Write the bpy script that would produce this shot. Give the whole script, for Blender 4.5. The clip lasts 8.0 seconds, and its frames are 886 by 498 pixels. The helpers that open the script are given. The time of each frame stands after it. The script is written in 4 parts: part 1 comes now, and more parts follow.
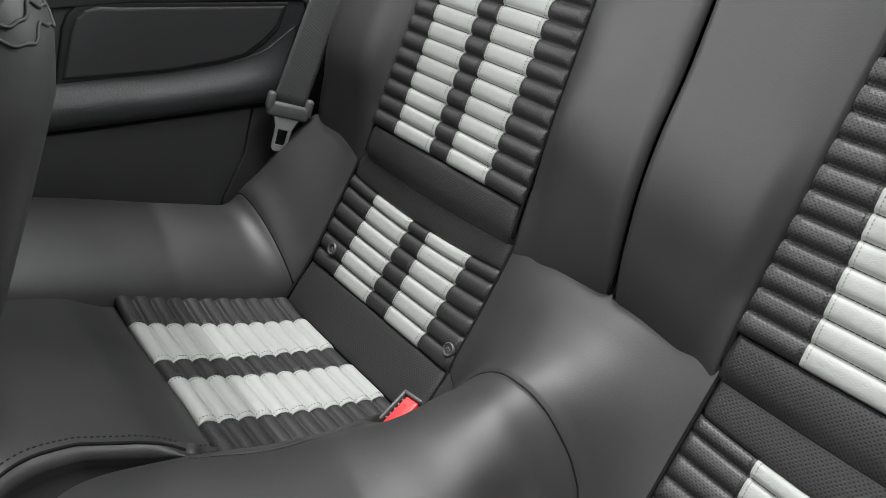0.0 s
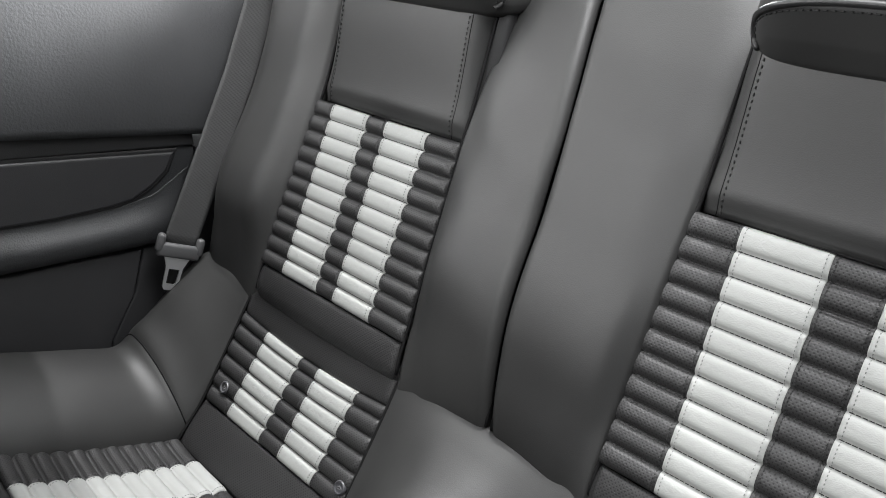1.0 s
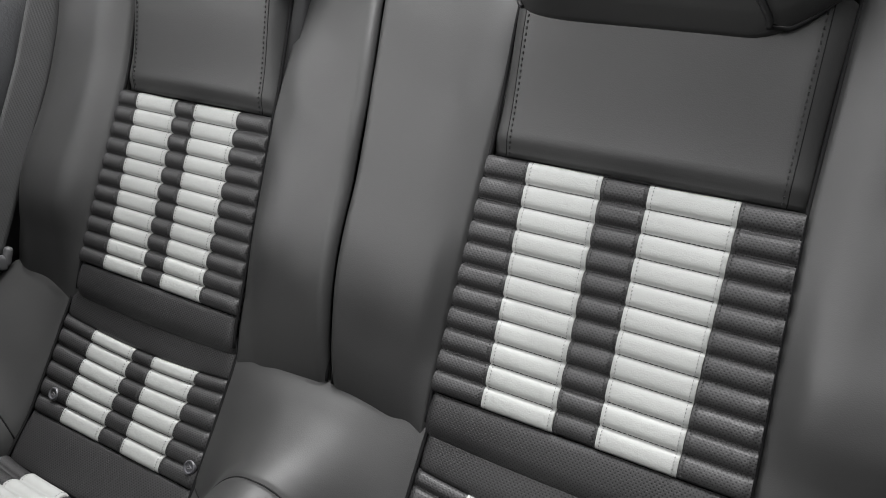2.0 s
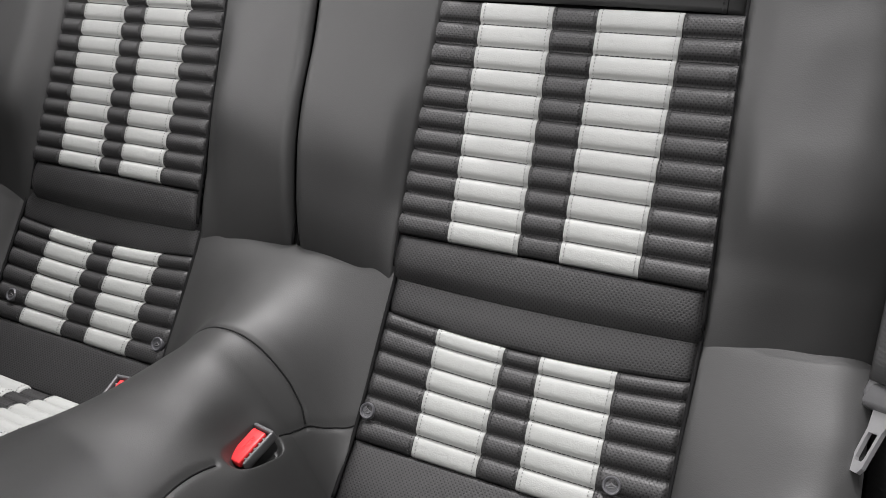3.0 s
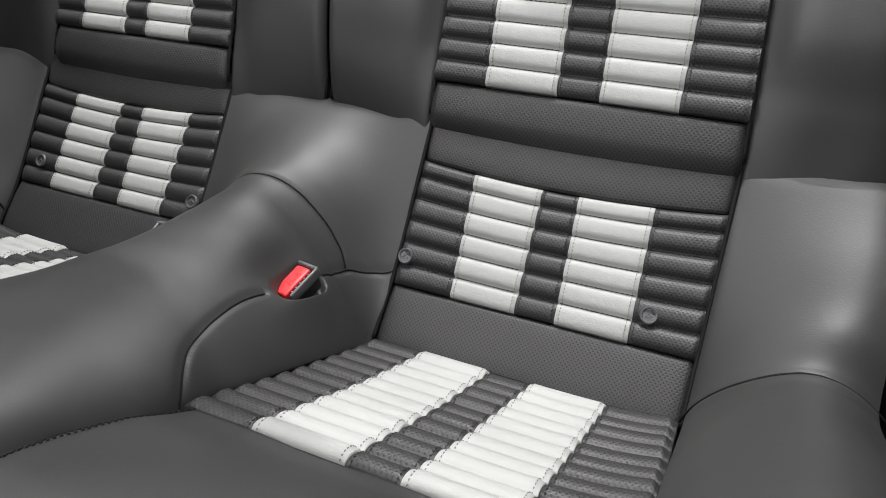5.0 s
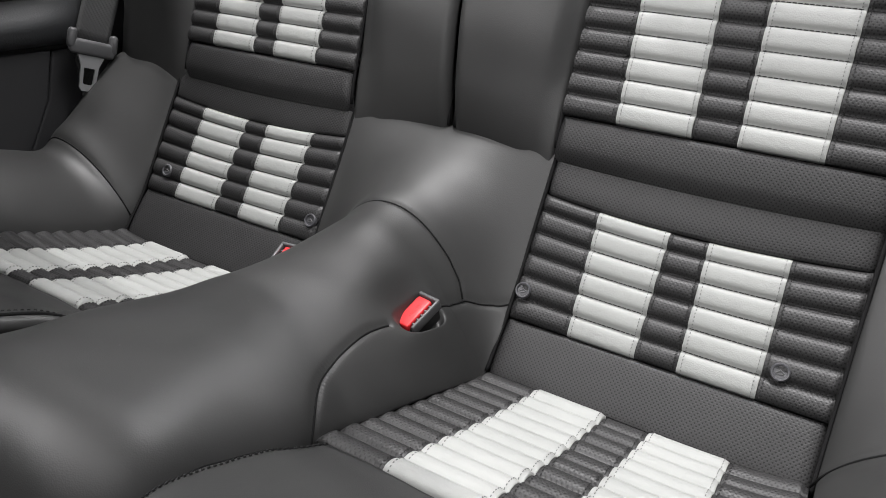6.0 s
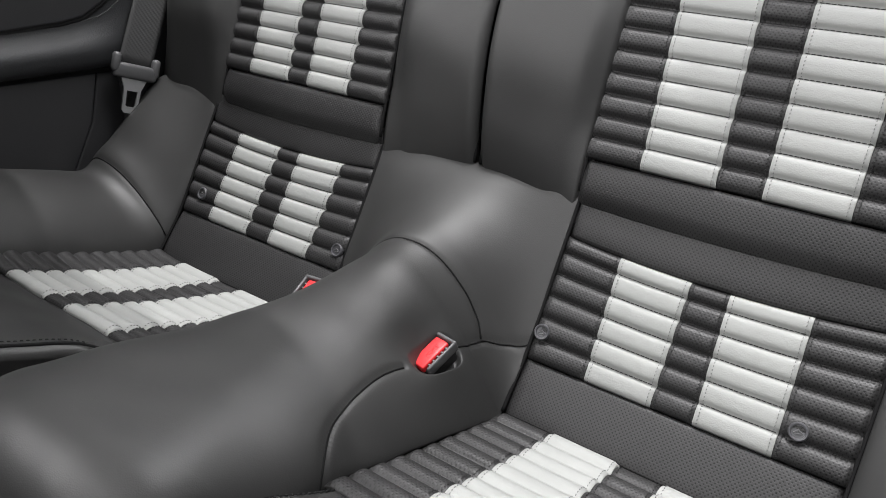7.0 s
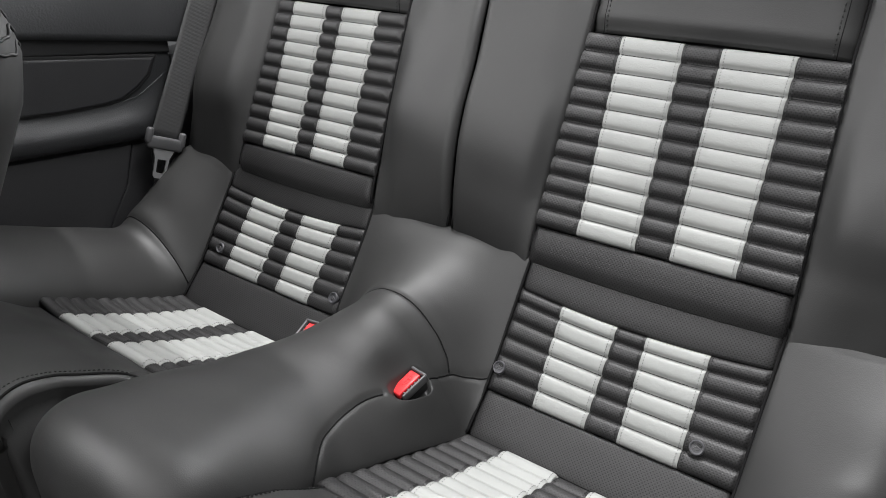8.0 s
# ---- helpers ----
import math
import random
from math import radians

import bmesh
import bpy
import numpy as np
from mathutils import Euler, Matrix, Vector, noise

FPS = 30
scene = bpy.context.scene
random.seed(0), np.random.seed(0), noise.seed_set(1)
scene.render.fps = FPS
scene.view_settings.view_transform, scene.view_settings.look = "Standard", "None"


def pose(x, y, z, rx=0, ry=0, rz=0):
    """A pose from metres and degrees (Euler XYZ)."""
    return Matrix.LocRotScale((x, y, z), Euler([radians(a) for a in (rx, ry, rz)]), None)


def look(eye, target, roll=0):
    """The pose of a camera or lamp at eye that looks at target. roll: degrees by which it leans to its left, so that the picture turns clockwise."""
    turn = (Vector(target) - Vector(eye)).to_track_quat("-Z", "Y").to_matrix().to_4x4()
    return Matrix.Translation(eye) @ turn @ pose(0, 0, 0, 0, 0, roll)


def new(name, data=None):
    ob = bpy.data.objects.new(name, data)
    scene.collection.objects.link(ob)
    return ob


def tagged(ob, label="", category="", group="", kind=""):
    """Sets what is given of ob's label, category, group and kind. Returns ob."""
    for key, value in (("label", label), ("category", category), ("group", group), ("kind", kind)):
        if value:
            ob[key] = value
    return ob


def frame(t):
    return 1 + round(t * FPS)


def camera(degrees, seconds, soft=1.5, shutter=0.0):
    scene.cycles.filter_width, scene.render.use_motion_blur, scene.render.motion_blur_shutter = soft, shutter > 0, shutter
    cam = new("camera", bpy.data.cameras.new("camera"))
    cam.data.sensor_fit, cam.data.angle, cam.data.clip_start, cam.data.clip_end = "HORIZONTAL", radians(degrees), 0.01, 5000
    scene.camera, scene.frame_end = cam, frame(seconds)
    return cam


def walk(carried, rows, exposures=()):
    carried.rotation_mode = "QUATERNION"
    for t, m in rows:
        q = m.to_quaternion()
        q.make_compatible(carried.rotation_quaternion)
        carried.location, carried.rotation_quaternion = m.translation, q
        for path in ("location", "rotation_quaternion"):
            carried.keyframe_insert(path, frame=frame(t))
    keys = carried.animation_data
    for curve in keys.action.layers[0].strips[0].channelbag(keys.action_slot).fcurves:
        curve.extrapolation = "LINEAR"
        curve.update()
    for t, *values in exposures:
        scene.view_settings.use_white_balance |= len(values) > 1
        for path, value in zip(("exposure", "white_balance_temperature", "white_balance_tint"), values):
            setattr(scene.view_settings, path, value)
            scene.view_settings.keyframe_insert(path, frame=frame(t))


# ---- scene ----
cam = camera(61.2, 8.0, 0.9)
# seconds, eye in metres, heading to the left of +y, pitch, roll
ROWS = [
    (0, 0.3615, -0.3524, 0.9045, 51.19, -33.61, -0.35),
    (0.5, 0.3777, -0.3258, 0.9543, 49.70, -29.12, -0.02),
    (1, 0.3979, -0.3266, 0.9730, 44.11, -26.64, 0.37),
    (1.5, 0.4279, -0.3652, 0.9722, 34.77, -25.73, 1.10),
    (1.7, 0.4360, -0.3551, 0.9746, 32.54, -27.01, 0.33),
    (2.8, 0.4852, -0.4613, 0.8295, 26.31, -24.56, -0.18),
    (3, 0.4852, -0.4627, 0.8047, 25.96, -25.44, -0.74),
    (3.5, 0.4714, -0.4873, 0.7423, 24.20, -25.63, 0.21),
    (4, 0.4880, -0.5035, 0.7046, 25.22, -27.74, -0.86),
    (4.2, 0.4799, -0.5060, 0.7124, 24.94, -30.11, -0.99),
    (5.3, 0.4574, -0.5273, 0.7385, 26.96, -31.02, -0.61),
    (5.5, 0.4424, -0.5283, 0.7468, 28.59, -31.15, -0.97),
    (6, 0.4168, -0.5268, 0.7607, 32.33, -30.71, -0.99),
    (6.5, 0.4196, -0.5320, 0.7591, 34.83, -30.64, -1.08),
    (7, 0.4272, -0.5027, 0.7970, 36.03, -30.53, -1.04),
    (7.5, 0.4679, -0.5211, 0.8467, 36.25, -29.33, -0.99),
    (8, 0.5448, -0.5970, 0.8950, 36.55, -27.42, -1.03),
]


def aimed(x, y, z, yaw, pitch, roll):
    """A camera's pose from its eye, heading, pitch and roll."""
    return pose(x, y, z, 0, 0, yaw) @ pose(0, 0, 0, 90 + pitch) @ pose(0, 0, 0, 0, 0, roll)


walk(cam, [(t, aimed(*row)) for t, *row in ROWS], [(0, 0.33, 6450, 7), (0.5, 0.44, 6430, 7), (1.0, 0.48, 6420, 9), (1.5, 0.30, 6420, 9), (3.0, 0.30, 6530, 12), (3.5, 0.30, 6530, 12), (5.5, 0.28, 6500, 11), (6.5, 0.28, 6480, 11), (8.0, 0.24, 6450, 10)])

# ---- world and lights ----
world = bpy.data.worlds.new("showroom_air")
world.use_nodes = True
scene.world = world
world.node_tree.nodes["Background"].inputs[0].default_value = (0.96, 0.98, 1.0, 1)
world.node_tree.nodes["Background"].inputs[1].default_value = 0.10


def area_lamp(name, eye, target, size_x, size_y, watts, colour=(1.0, 0.99, 0.985)):
    """A rectangular area lamp, out of view, at eye and aimed at target."""
    data = bpy.data.lights.new(name, "AREA")
    data.shape, data.size, data.size_y, data.energy = "RECTANGLE", size_x, size_y, watts
    data.color = colour
    ob = new(name, data)
    ob.matrix_world = look(eye, target)
    return ob


# unseen small lamps, set so that the roof's rim casts hard shadow edges
area_lamp("hall_lamp", (-0.64, 2.0, 8.4), (0.0, 0.0, 0.4), 0.07, 0.07, 390)
area_lamp("hall_lamp_far", (-0.40, 2.50, 8.4), (0.0, 0.0, 0.4), 0.08, 0.08, 65)
# added soft fill over the rear seats, with no known fitting there
area_lamp("overhead_fill", (0.65, 0.20, 2.5), (0.15, 0.05, 0.4), 1.6, 0.7, 42)
area_lamp("overhead_fill", (-0.65, 0.20, 2.5), (-0.15, 0.05, 0.4), 1.6, 0.7, 20)
# added lamps standing in for hall light through the unseen side windows and windscreen
area_lamp("side_window_light", (-0.86, -0.62, 1.15), (0.05, 0.30, 0.78), 0.9, 0.45, 13)
area_lamp("quarter_window_light", (-0.80, 0.05, 1.25), (0.05, 0.15, 0.4), 0.5, 0.30, 2.2)
area_lamp("windscreen_light", (0.10, -0.98, 1.36), (0.1, 0.20, 0.5), 1.2, 0.4, 8.0)
# added lamps in the unseen rear glass opening, brightening headrest tops and right seat
area_lamp("rear_glass_low_light", (0.0, 0.84, 1.22), (0.0, 0.30, 0.85), 1.1, 0.26, 26, (0.985, 0.99, 1.0))
area_lamp("rear_glass_light", (0.24, 0.15, 1.43), (0.22, 0.10, 0.3), 0.6, 0.12, 3.0, (0.985, 0.99, 1.0))


# ---- materials ----
def material(name, colour, rough, metal=0.0):
    m = bpy.data.materials.new(name)
    m.use_nodes = True
    b = m.node_tree.nodes["Principled BSDF"]
    b.inputs["Base Color"].default_value = (*colour, 1)
    b.inputs["Roughness"].default_value = rough
    b.inputs["Metallic"].default_value = metal
    return m, m.node_tree, b


def node(tree, kind, **values):
    n = tree.nodes.new(kind)
    for key, value in values.items():
        n.inputs[key.replace("_", " ")].default_value = value
    return n


def mixed(tree, fac, a, b):
    """A colour between a and b by a factor socket."""
    n = tree.nodes.new("ShaderNodeMix")
    n.data_type = "RGBA"
    tree.links.new(fac, n.inputs[0])
    for value, slot in ((a, 6), (b, 7)):
        if isinstance(value, tuple):
            n.inputs[slot].default_value = (*value, 1)
        else:
            tree.links.new(value, n.inputs[slot])
    return n.outputs[2]


def mapped(tree, fac, a, b, low, high):
    n = tree.nodes.new("ShaderNodeMapRange")
    tree.links.new(fac, n.inputs[0])
    for slot, value in zip((1, 2, 3, 4), (a, b, low, high)):
        n.inputs[slot].default_value = value
    return n.outputs[0]


def leather(name, colour, second, rough, grain=0.2, holes=0.0, crease=0.06, gloss=0.5, fold=60.0):
    """Upholstery: fine pebble grain, soft creases, uneven sheen; holes: the pitch of a punched pattern in metres."""
    m, t, b = material(name, colour, rough)
    b.inputs["Specular IOR Level"].default_value = gloss
    at = t.nodes.new("ShaderNodeTexCoord").outputs["Object"]
    large = node(t, "ShaderNodeTexNoise", Scale=7.0, Detail=4.0)
    fine = node(t, "ShaderNodeTexVoronoi", Scale=900.0)
    folds = node(t, "ShaderNodeTexNoise", Scale=fold, Detail=3.0, Distortion=0.6)
    for n in (large, fine, folds):
        t.links.new(at, n.inputs["Vector"])
    base = mixed(t, mapped(t, large.outputs["Fac"], 0.3, 0.7, 0, 1), colour, second)
    t.links.new(mapped(t, large.outputs["Fac"], 0.3, 0.7, rough - 0.05, rough + 0.07), b.inputs["Roughness"])
    bump = node(t, "ShaderNodeBump", Strength=grain, Distance=0.0006)
    t.links.new(fine.outputs["Distance"], bump.inputs["Height"])
    soft = node(t, "ShaderNodeBump", Strength=crease, Distance=0.002)
    t.links.new(folds.outputs["Fac"], soft.inputs["Height"])
    t.links.new(soft.outputs["Normal"], bump.inputs["Normal"])
    last = bump
    if holes:
        uv = t.nodes.new("ShaderNodeTexCoord").outputs["UV"]
        turn = node(t, "ShaderNodeMapping")
        turn.inputs["Rotation"].default_value = (0, 0, radians(45))
        t.links.new(uv, turn.inputs["Vector"])
        dots = node(t, "ShaderNodeTexVoronoi", Scale=1 / holes, Randomness=0.0)
        dots.voronoi_dimensions = "2D"
        t.links.new(turn.outputs["Vector"], dots.inputs["Vector"])
        hole = mapped(t, dots.outputs["Distance"], 0.20, 0.25, 1, 0)
        base = mixed(t, hole, base, (0.003, 0.003, 0.003))
        dent = node(t, "ShaderNodeBump", Strength=0.38, Distance=0.0005)
        t.links.new(mapped(t, dots.outputs["Distance"], 0.12, 0.36, 0, 1), dent.inputs["Height"])
        t.links.new(bump.outputs["Normal"], dent.inputs["Normal"])
        last = dent
    t.links.new(base, b.inputs["Base Color"])
    t.links.new(last.outputs["Normal"], b.inputs["Normal"])
    return m


def grained(name, colour, second, rough, scale, depth, metal=0.0):
    """A moulded or woven surface with a noisy grain of the given scale."""
    m, t, b = material(name, colour, rough, metal)
    at = t.nodes.new("ShaderNodeTexCoord").outputs["Object"]
    large = node(t, "ShaderNodeTexNoise", Scale=9.0, Detail=5.0)
    fine = node(t, "ShaderNodeTexNoise", Scale=scale, Detail=3.0)
    for n in (large, fine):
        t.links.new(at, n.inputs["Vector"])
    t.links.new(mixed(t, mapped(t, large.outputs["Fac"], 0.3, 0.7, 0, 1), colour, second), b.inputs["Base Color"])
    bump = node(t, "ShaderNodeBump", Strength=depth, Distance=0.001)
    t.links.new(fine.outputs["Fac"], bump.inputs["Height"])
    t.links.new(bump.outputs["Normal"], b.inputs["Normal"])
    return m


BLACK = leather("charcoal_leather", (0.021, 0.021, 0.021), (0.028, 0.028, 0.0275), 0.52, grain=0.10, gloss=0.54)
PERF = leather("perforated_leather", (0.025, 0.0245, 0.025), (0.031, 0.0305, 0.031), 0.48, grain=0.12, gloss=0.42, holes=0.0031)
WHITE = leather("white_leather", (0.31, 0.3165, 0.306), (0.35, 0.355, 0.344), 0.60, crease=0.20, fold=170.0, gloss=0.4)
PIPING = leather("piping_leather", (0.012, 0.012, 0.013), (0.016, 0.016, 0.016), 0.45)
# leather of seams and piping, with the groove's shade put into its colour
SEAM = leather("seam_shade_leather", (0.007, 0.007, 0.0075), (0.010, 0.010, 0.010), 0.75, gloss=0.12)
THREAD = grained("dark_thread", (0.009, 0.009, 0.0095), (0.013, 0.013, 0.013), 0.7, 900, 0.3)
PALE_THREAD = grained("grey_thread", (0.11, 0.11, 0.108), (0.15, 0.15, 0.148), 0.7, 900, 0.3)
TRIM = grained("grained_trim_plastic", (0.027, 0.028, 0.030), (0.035, 0.036, 0.038), 0.48, 420, 0.5)
SMOOTH = grained("smooth_trim_plastic", (0.032, 0.032, 0.034), (0.040, 0.040, 0.042), 0.45, 700, 0.2)
GAP = grained("dark_gap_plastic", (0.008, 0.008, 0.009), (0.012, 0.012, 0.012), 0.6, 500, 0.2)
GREY_PLASTIC = grained("grey_buckle_plastic", (0.080, 0.080, 0.083), (0.095, 0.095, 0.097), 0.42, 600, 0.15)
RED = grained("red_button_plastic", (0.72, 0.03, 0.035), (0.66, 0.025, 0.03), 0.38, 500, 0.1)
METAL = grained("satin_steel", (0.60, 0.60, 0.61), (0.52, 0.52, 0.53), 0.42, 300, 0.1, metal=0.8)
CARPET = grained("brown_grey_carpet", (0.045, 0.038, 0.034), (0.065, 0.055, 0.05), 0.95, 500, 1.0)
QUARTER = grained("grained_quarter_vinyl", (0.030, 0.031, 0.033), (0.040, 0.041, 0.043), 0.50, 280, 0.6)
HEADLINER = grained("grey_headliner_cloth", (0.34, 0.34, 0.33), (0.38, 0.38, 0.37), 0.9, 400, 0.4)
BUTTON = grained("grey_button_plastic", (0.062, 0.062, 0.068), (0.075, 0.075, 0.080), 0.34, 400, 0.15)


def webbing_material():
    m, t, b = material("woven_webbing", (0.075, 0.073, 0.071), 0.6)
    uv = t.nodes.new("ShaderNodeTexCoord").outputs["UV"]
    rib = node(t, "ShaderNodeTexWave", Scale=170.0, Distortion=0.4)
    rib.bands_direction = "X"
    weave = node(t, "ShaderNodeTexWave", Scale=130.0, Distortion=0.6)
    weave.bands_direction = "Y"
    noisy = node(t, "ShaderNodeTexNoise", Scale=40.0)
    for n in (rib, weave, noisy):
        t.links.new(uv, n.inputs["Vector"])
    t.links.new(mixed(t, noisy.outputs["Fac"], (0.044, 0.044, 0.0445), (0.057, 0.057, 0.0575)), b.inputs["Base Color"])
    one = node(t, "ShaderNodeBump", Strength=0.25, Distance=0.0008)
    two = node(t, "ShaderNodeBump", Strength=0.12, Distance=0.0006)
    t.links.new(rib.outputs["Fac"], one.inputs["Height"])
    t.links.new(weave.outputs["Fac"], two.inputs["Height"])
    t.links.new(one.outputs["Normal"], two.inputs["Normal"])
    t.links.new(two.outputs["Normal"], b.inputs["Normal"])
    return m


WEB = webbing_material()


# ---- mesh helpers ----
def thing(name, label, category, at=(0, 0, 0), group="", kind=""):
    ob = new(name)
    ob.location = at
    ob.empty_display_size = 0.05
    return tagged(ob, label, category, group, kind)


def linked(name, verts, faces, mat, parent=None, label="", smooth=True, uvs=None):
    """A mesh object from world places; its parents are not turned or scaled."""
    me = bpy.data.meshes.new(name)
    base = Vector((0, 0, 0))
    up = parent
    while up is not None:
        base += up.location
        up = up.parent
    me.from_pydata([tuple(Vector(v) - base) for v in verts], [], faces)
    me.materials.append(mat)
    if smooth:
        me.polygons.foreach_set("use_smooth", [True] * len(me.polygons))
    if uvs is not None:
        layer = me.uv_layers.new(name="UVMap")
        index = np.empty(len(me.loops), int)
        me.loops.foreach_get("vertex_index", index)
        layer.data.foreach_set("uv", np.asarray(uvs, float)[index].ravel())
    ob = new(name, me)
    ob.parent = parent
    if label:
        tagged(ob, label)
    return ob


def normals(grid):
    du, dv = np.gradient(grid, axis=0), np.gradient(grid, axis=1)
    n = np.cross(du, dv)
    return n / np.maximum(np.linalg.norm(n, axis=-1, keepdims=True), 1e-9)


def facing(grid, out=(0, -0.5, 0.8)):
    """Normals of a grid, on the side that out points to, and whether the grid runs the other way round."""
    n = normals(grid)
    turned = float((n * np.array(out)).sum()) < 0
    return (-n if turned else n), turned


def sheet(name, parent, mat, grid, uv, thick=0.012, label="", out=(0, -0.5, 0.8)):
    """A padded panel from a grid of places, closed behind by a back at the given thickness; out: the way its face looks."""
    nu, nv = grid.shape[:2]
    if facing(grid, out)[1]:
        grid, uv = grid[::-1], uv[::-1]
    back = grid - normals(grid) * thick
    verts = np.concatenate([grid.reshape(-1, 3), back.reshape(-1, 3)])
    uvs = np.concatenate([uv.reshape(-1, 2)] * 2)
    k = np.arange(nu * nv).reshape(nu, nv)
    quad = np.stack([k[:-1, :-1], k[1:, :-1], k[1:, 1:], k[:-1, 1:]], -1).reshape(-1, 4)
    faces = [tuple(q) for q in quad.tolist()] + [tuple(q[::-1]) for q in (quad + nu * nv).tolist()]
    ring = np.concatenate([k[:, 0], k[-1, 1:], k[-2::-1, -1], k[0, -2:0:-1]]).tolist()
    for a, b in zip(ring, ring[1:] + ring[:1]):
        faces.append((b, a, a + nu * nv, b + nu * nv))
    return linked(name, verts.tolist(), faces, mat, parent, label, True, uvs)


def tube(name, parent, mat, line, radius, label="", sides=6):
    """A thin round cord along a line of places."""
    line = [Vector(p) for p in line]
    verts, faces = [], []
    for i, p in enumerate(line):
        way = (line[min(i + 1, len(line) - 1)] - line[max(i - 1, 0)]).normalized()
        a = way.cross(Vector((0.3, 0.2, 1))).normalized()
        b = way.cross(a)
        for s in range(sides):
            w = 2 * math.pi * s / sides
            verts.append(p + radius * (math.cos(w) * a + math.sin(w) * b))
    for i in range(len(line) - 1):
        for s in range(sides):
            faces.append((i * sides + s, i * sides + (s + 1) % sides, (i + 1) * sides + (s + 1) % sides, (i + 1) * sides + s))
    faces.append(tuple(range(sides))[::-1])
    faces.append(tuple(range((len(line) - 1) * sides, len(line) * sides)))
    return linked(name, verts, faces, mat, parent, label)


def stitches(name, parent, mat, runs, length=0.0032, gap=0.0016, width=0.0009, label=""):
    """Sewn stitches along runs of (places, normals): each stitch a small raised bar with bevelled ends."""
    verts, faces = [], []
    for line, ups in runs:
        line, ups = np.asarray(line, float), np.asarray(ups, float)
        along = np.concatenate([[0], np.cumsum(np.linalg.norm(np.diff(line, axis=0), axis=1))])
        for s in np.arange(gap, along[-1] - length, length + gap):
            p = np.array([[np.interp(q, along, line[:, c]) for c in range(3)] for q in (s, s + length)])
            n = np.array([np.interp(s, along, ups[:, c]) for c in range(3)])
            way = p[1] - p[0]
            way /= max(np.linalg.norm(way), 1e-9)
            side = np.cross(way, n)
            side *= width / 2 / max(np.linalg.norm(side), 1e-9)
            k = len(verts)
            low, high = -0.0004 * n, width * 0.7 * n
            inner = way * length * 0.18
            verts += [p[0] - side + low, p[0] + side + low, p[1] + side + low, p[1] - side + low]
            verts += [p[0] + inner - side * 0.6 + high, p[0] + inner + side * 0.6 + high, p[1] - inner + side * 0.6 + high, p[1] - inner - side * 0.6 + high]
            faces += [(k + 4, k + 5, k + 6, k + 7), (k, k + 1, k + 5, k + 4), (k + 1, k + 2, k + 6, k + 5), (k + 2, k + 3, k + 7, k + 6), (k + 3, k, k + 4, k + 7)]
    return tagged(linked(name, [tuple(v) for v in verts], faces, mat, parent, label, False), kind="stuff")


def block(name, parent, mat, lo, hi, bevel=0.006, label="", turn=None, segments=3):
    """A box with rounded edges between two corners, turned about its middle."""
    bm = bmesh.new()
    bmesh.ops.create_cube(bm, size=1)
    size = Vector(hi) - Vector(lo)
    mid = (Vector(hi) + Vector(lo)) / 2
    bmesh.ops.scale(bm, vec=size, verts=bm.verts)
    bmesh.ops.bevel(bm, geom=bm.edges[:], offset=min(bevel, min(size) * 0.49), segments=segments, profile=0.5, affect="EDGES")
    m = Matrix.Translation(mid) @ (turn.to_4x4() if turn is not None else Matrix())
    bmesh.ops.transform(bm, matrix=m, verts=bm.verts)
    verts = [v.co.copy() for v in bm.verts]
    bm.verts.index_update()
    faces = [tuple(v.index for v in f.verts) for f in bm.faces]
    bm.free()
    return linked(name, verts, faces, mat, parent, label)


def smooth01(x):
    x = np.clip(x, 0, 1)
    return x * x * (3 - 2 * x)


def lerp(x, xs, ys):
    return np.interp(x, xs, ys)


# ---- shape of the bench ----
SEAT_X = 0.284          # middle of a seat from the car's middle
HALF = 0.150            # half the width of a quilted insert
# stripe edges of the upper backs, at the foot and at the top, by side
BACK_LOW = {1: (0.131, 0.1886, 0.2628, 0.3052, 0.3797, 0.441), -1: (-0.424, -0.3745, -0.304, -0.269, -0.200, -0.139)}
BACK_TOP = {1: (0.1315, 0.1765, 0.252, 0.2966, 0.3765, 0.4285), -1: (-0.4155, -0.382, -0.3128, -0.278, -0.206, -0.1555)}
# stripe edges of the lower backs and the cushions, from a seat's middle
LOW_TOP = {1: (-0.152, -0.090, -0.017, 0.020, 0.093, 0.160), -1: (-0.155, -0.090, -0.012, 0.024, 0.099, 0.152)}
LOW_FOOT = {1: (-0.150, -0.085, -0.016, 0.025, 0.096, 0.161), -1: (-0.152, -0.096, -0.021, 0.022, 0.090, 0.150)}
BACK0, BACK_UP, BACK_OUT = np.array([0.157, 0.485]), np.array([0.466, 0.885]), np.array([-0.885, 0.466])
PROFILE_Y = (-0.45, 0.0, 0.047, 0.123, 0.157)
PROFILE_Z = (0.454, 0.254, 0.298, 0.401, 0.449)


def seat_z(y):
    """Height of the seat's middle surface, cushion and lower back."""
    return lerp(y, PROFILE_Y, PROFILE_Z)


def back_point(x, s, h):
    """A place on the upper back: x across, s up the slope, h forward of its plane."""
    yz = BACK0 + np.asarray(s)[..., None] * BACK_UP + np.asarray(h)[..., None] * BACK_OUT
    return np.stack([np.broadcast_to(x, yz.shape[:-1]), yz[..., 0], yz[..., 1]], -1)


def puff(f):
    """Round section of one quilted channel, 0 at its seams."""
    return np.clip(1 - np.abs(2 * f - 1) ** 2.1, 0, 1) ** 0.55


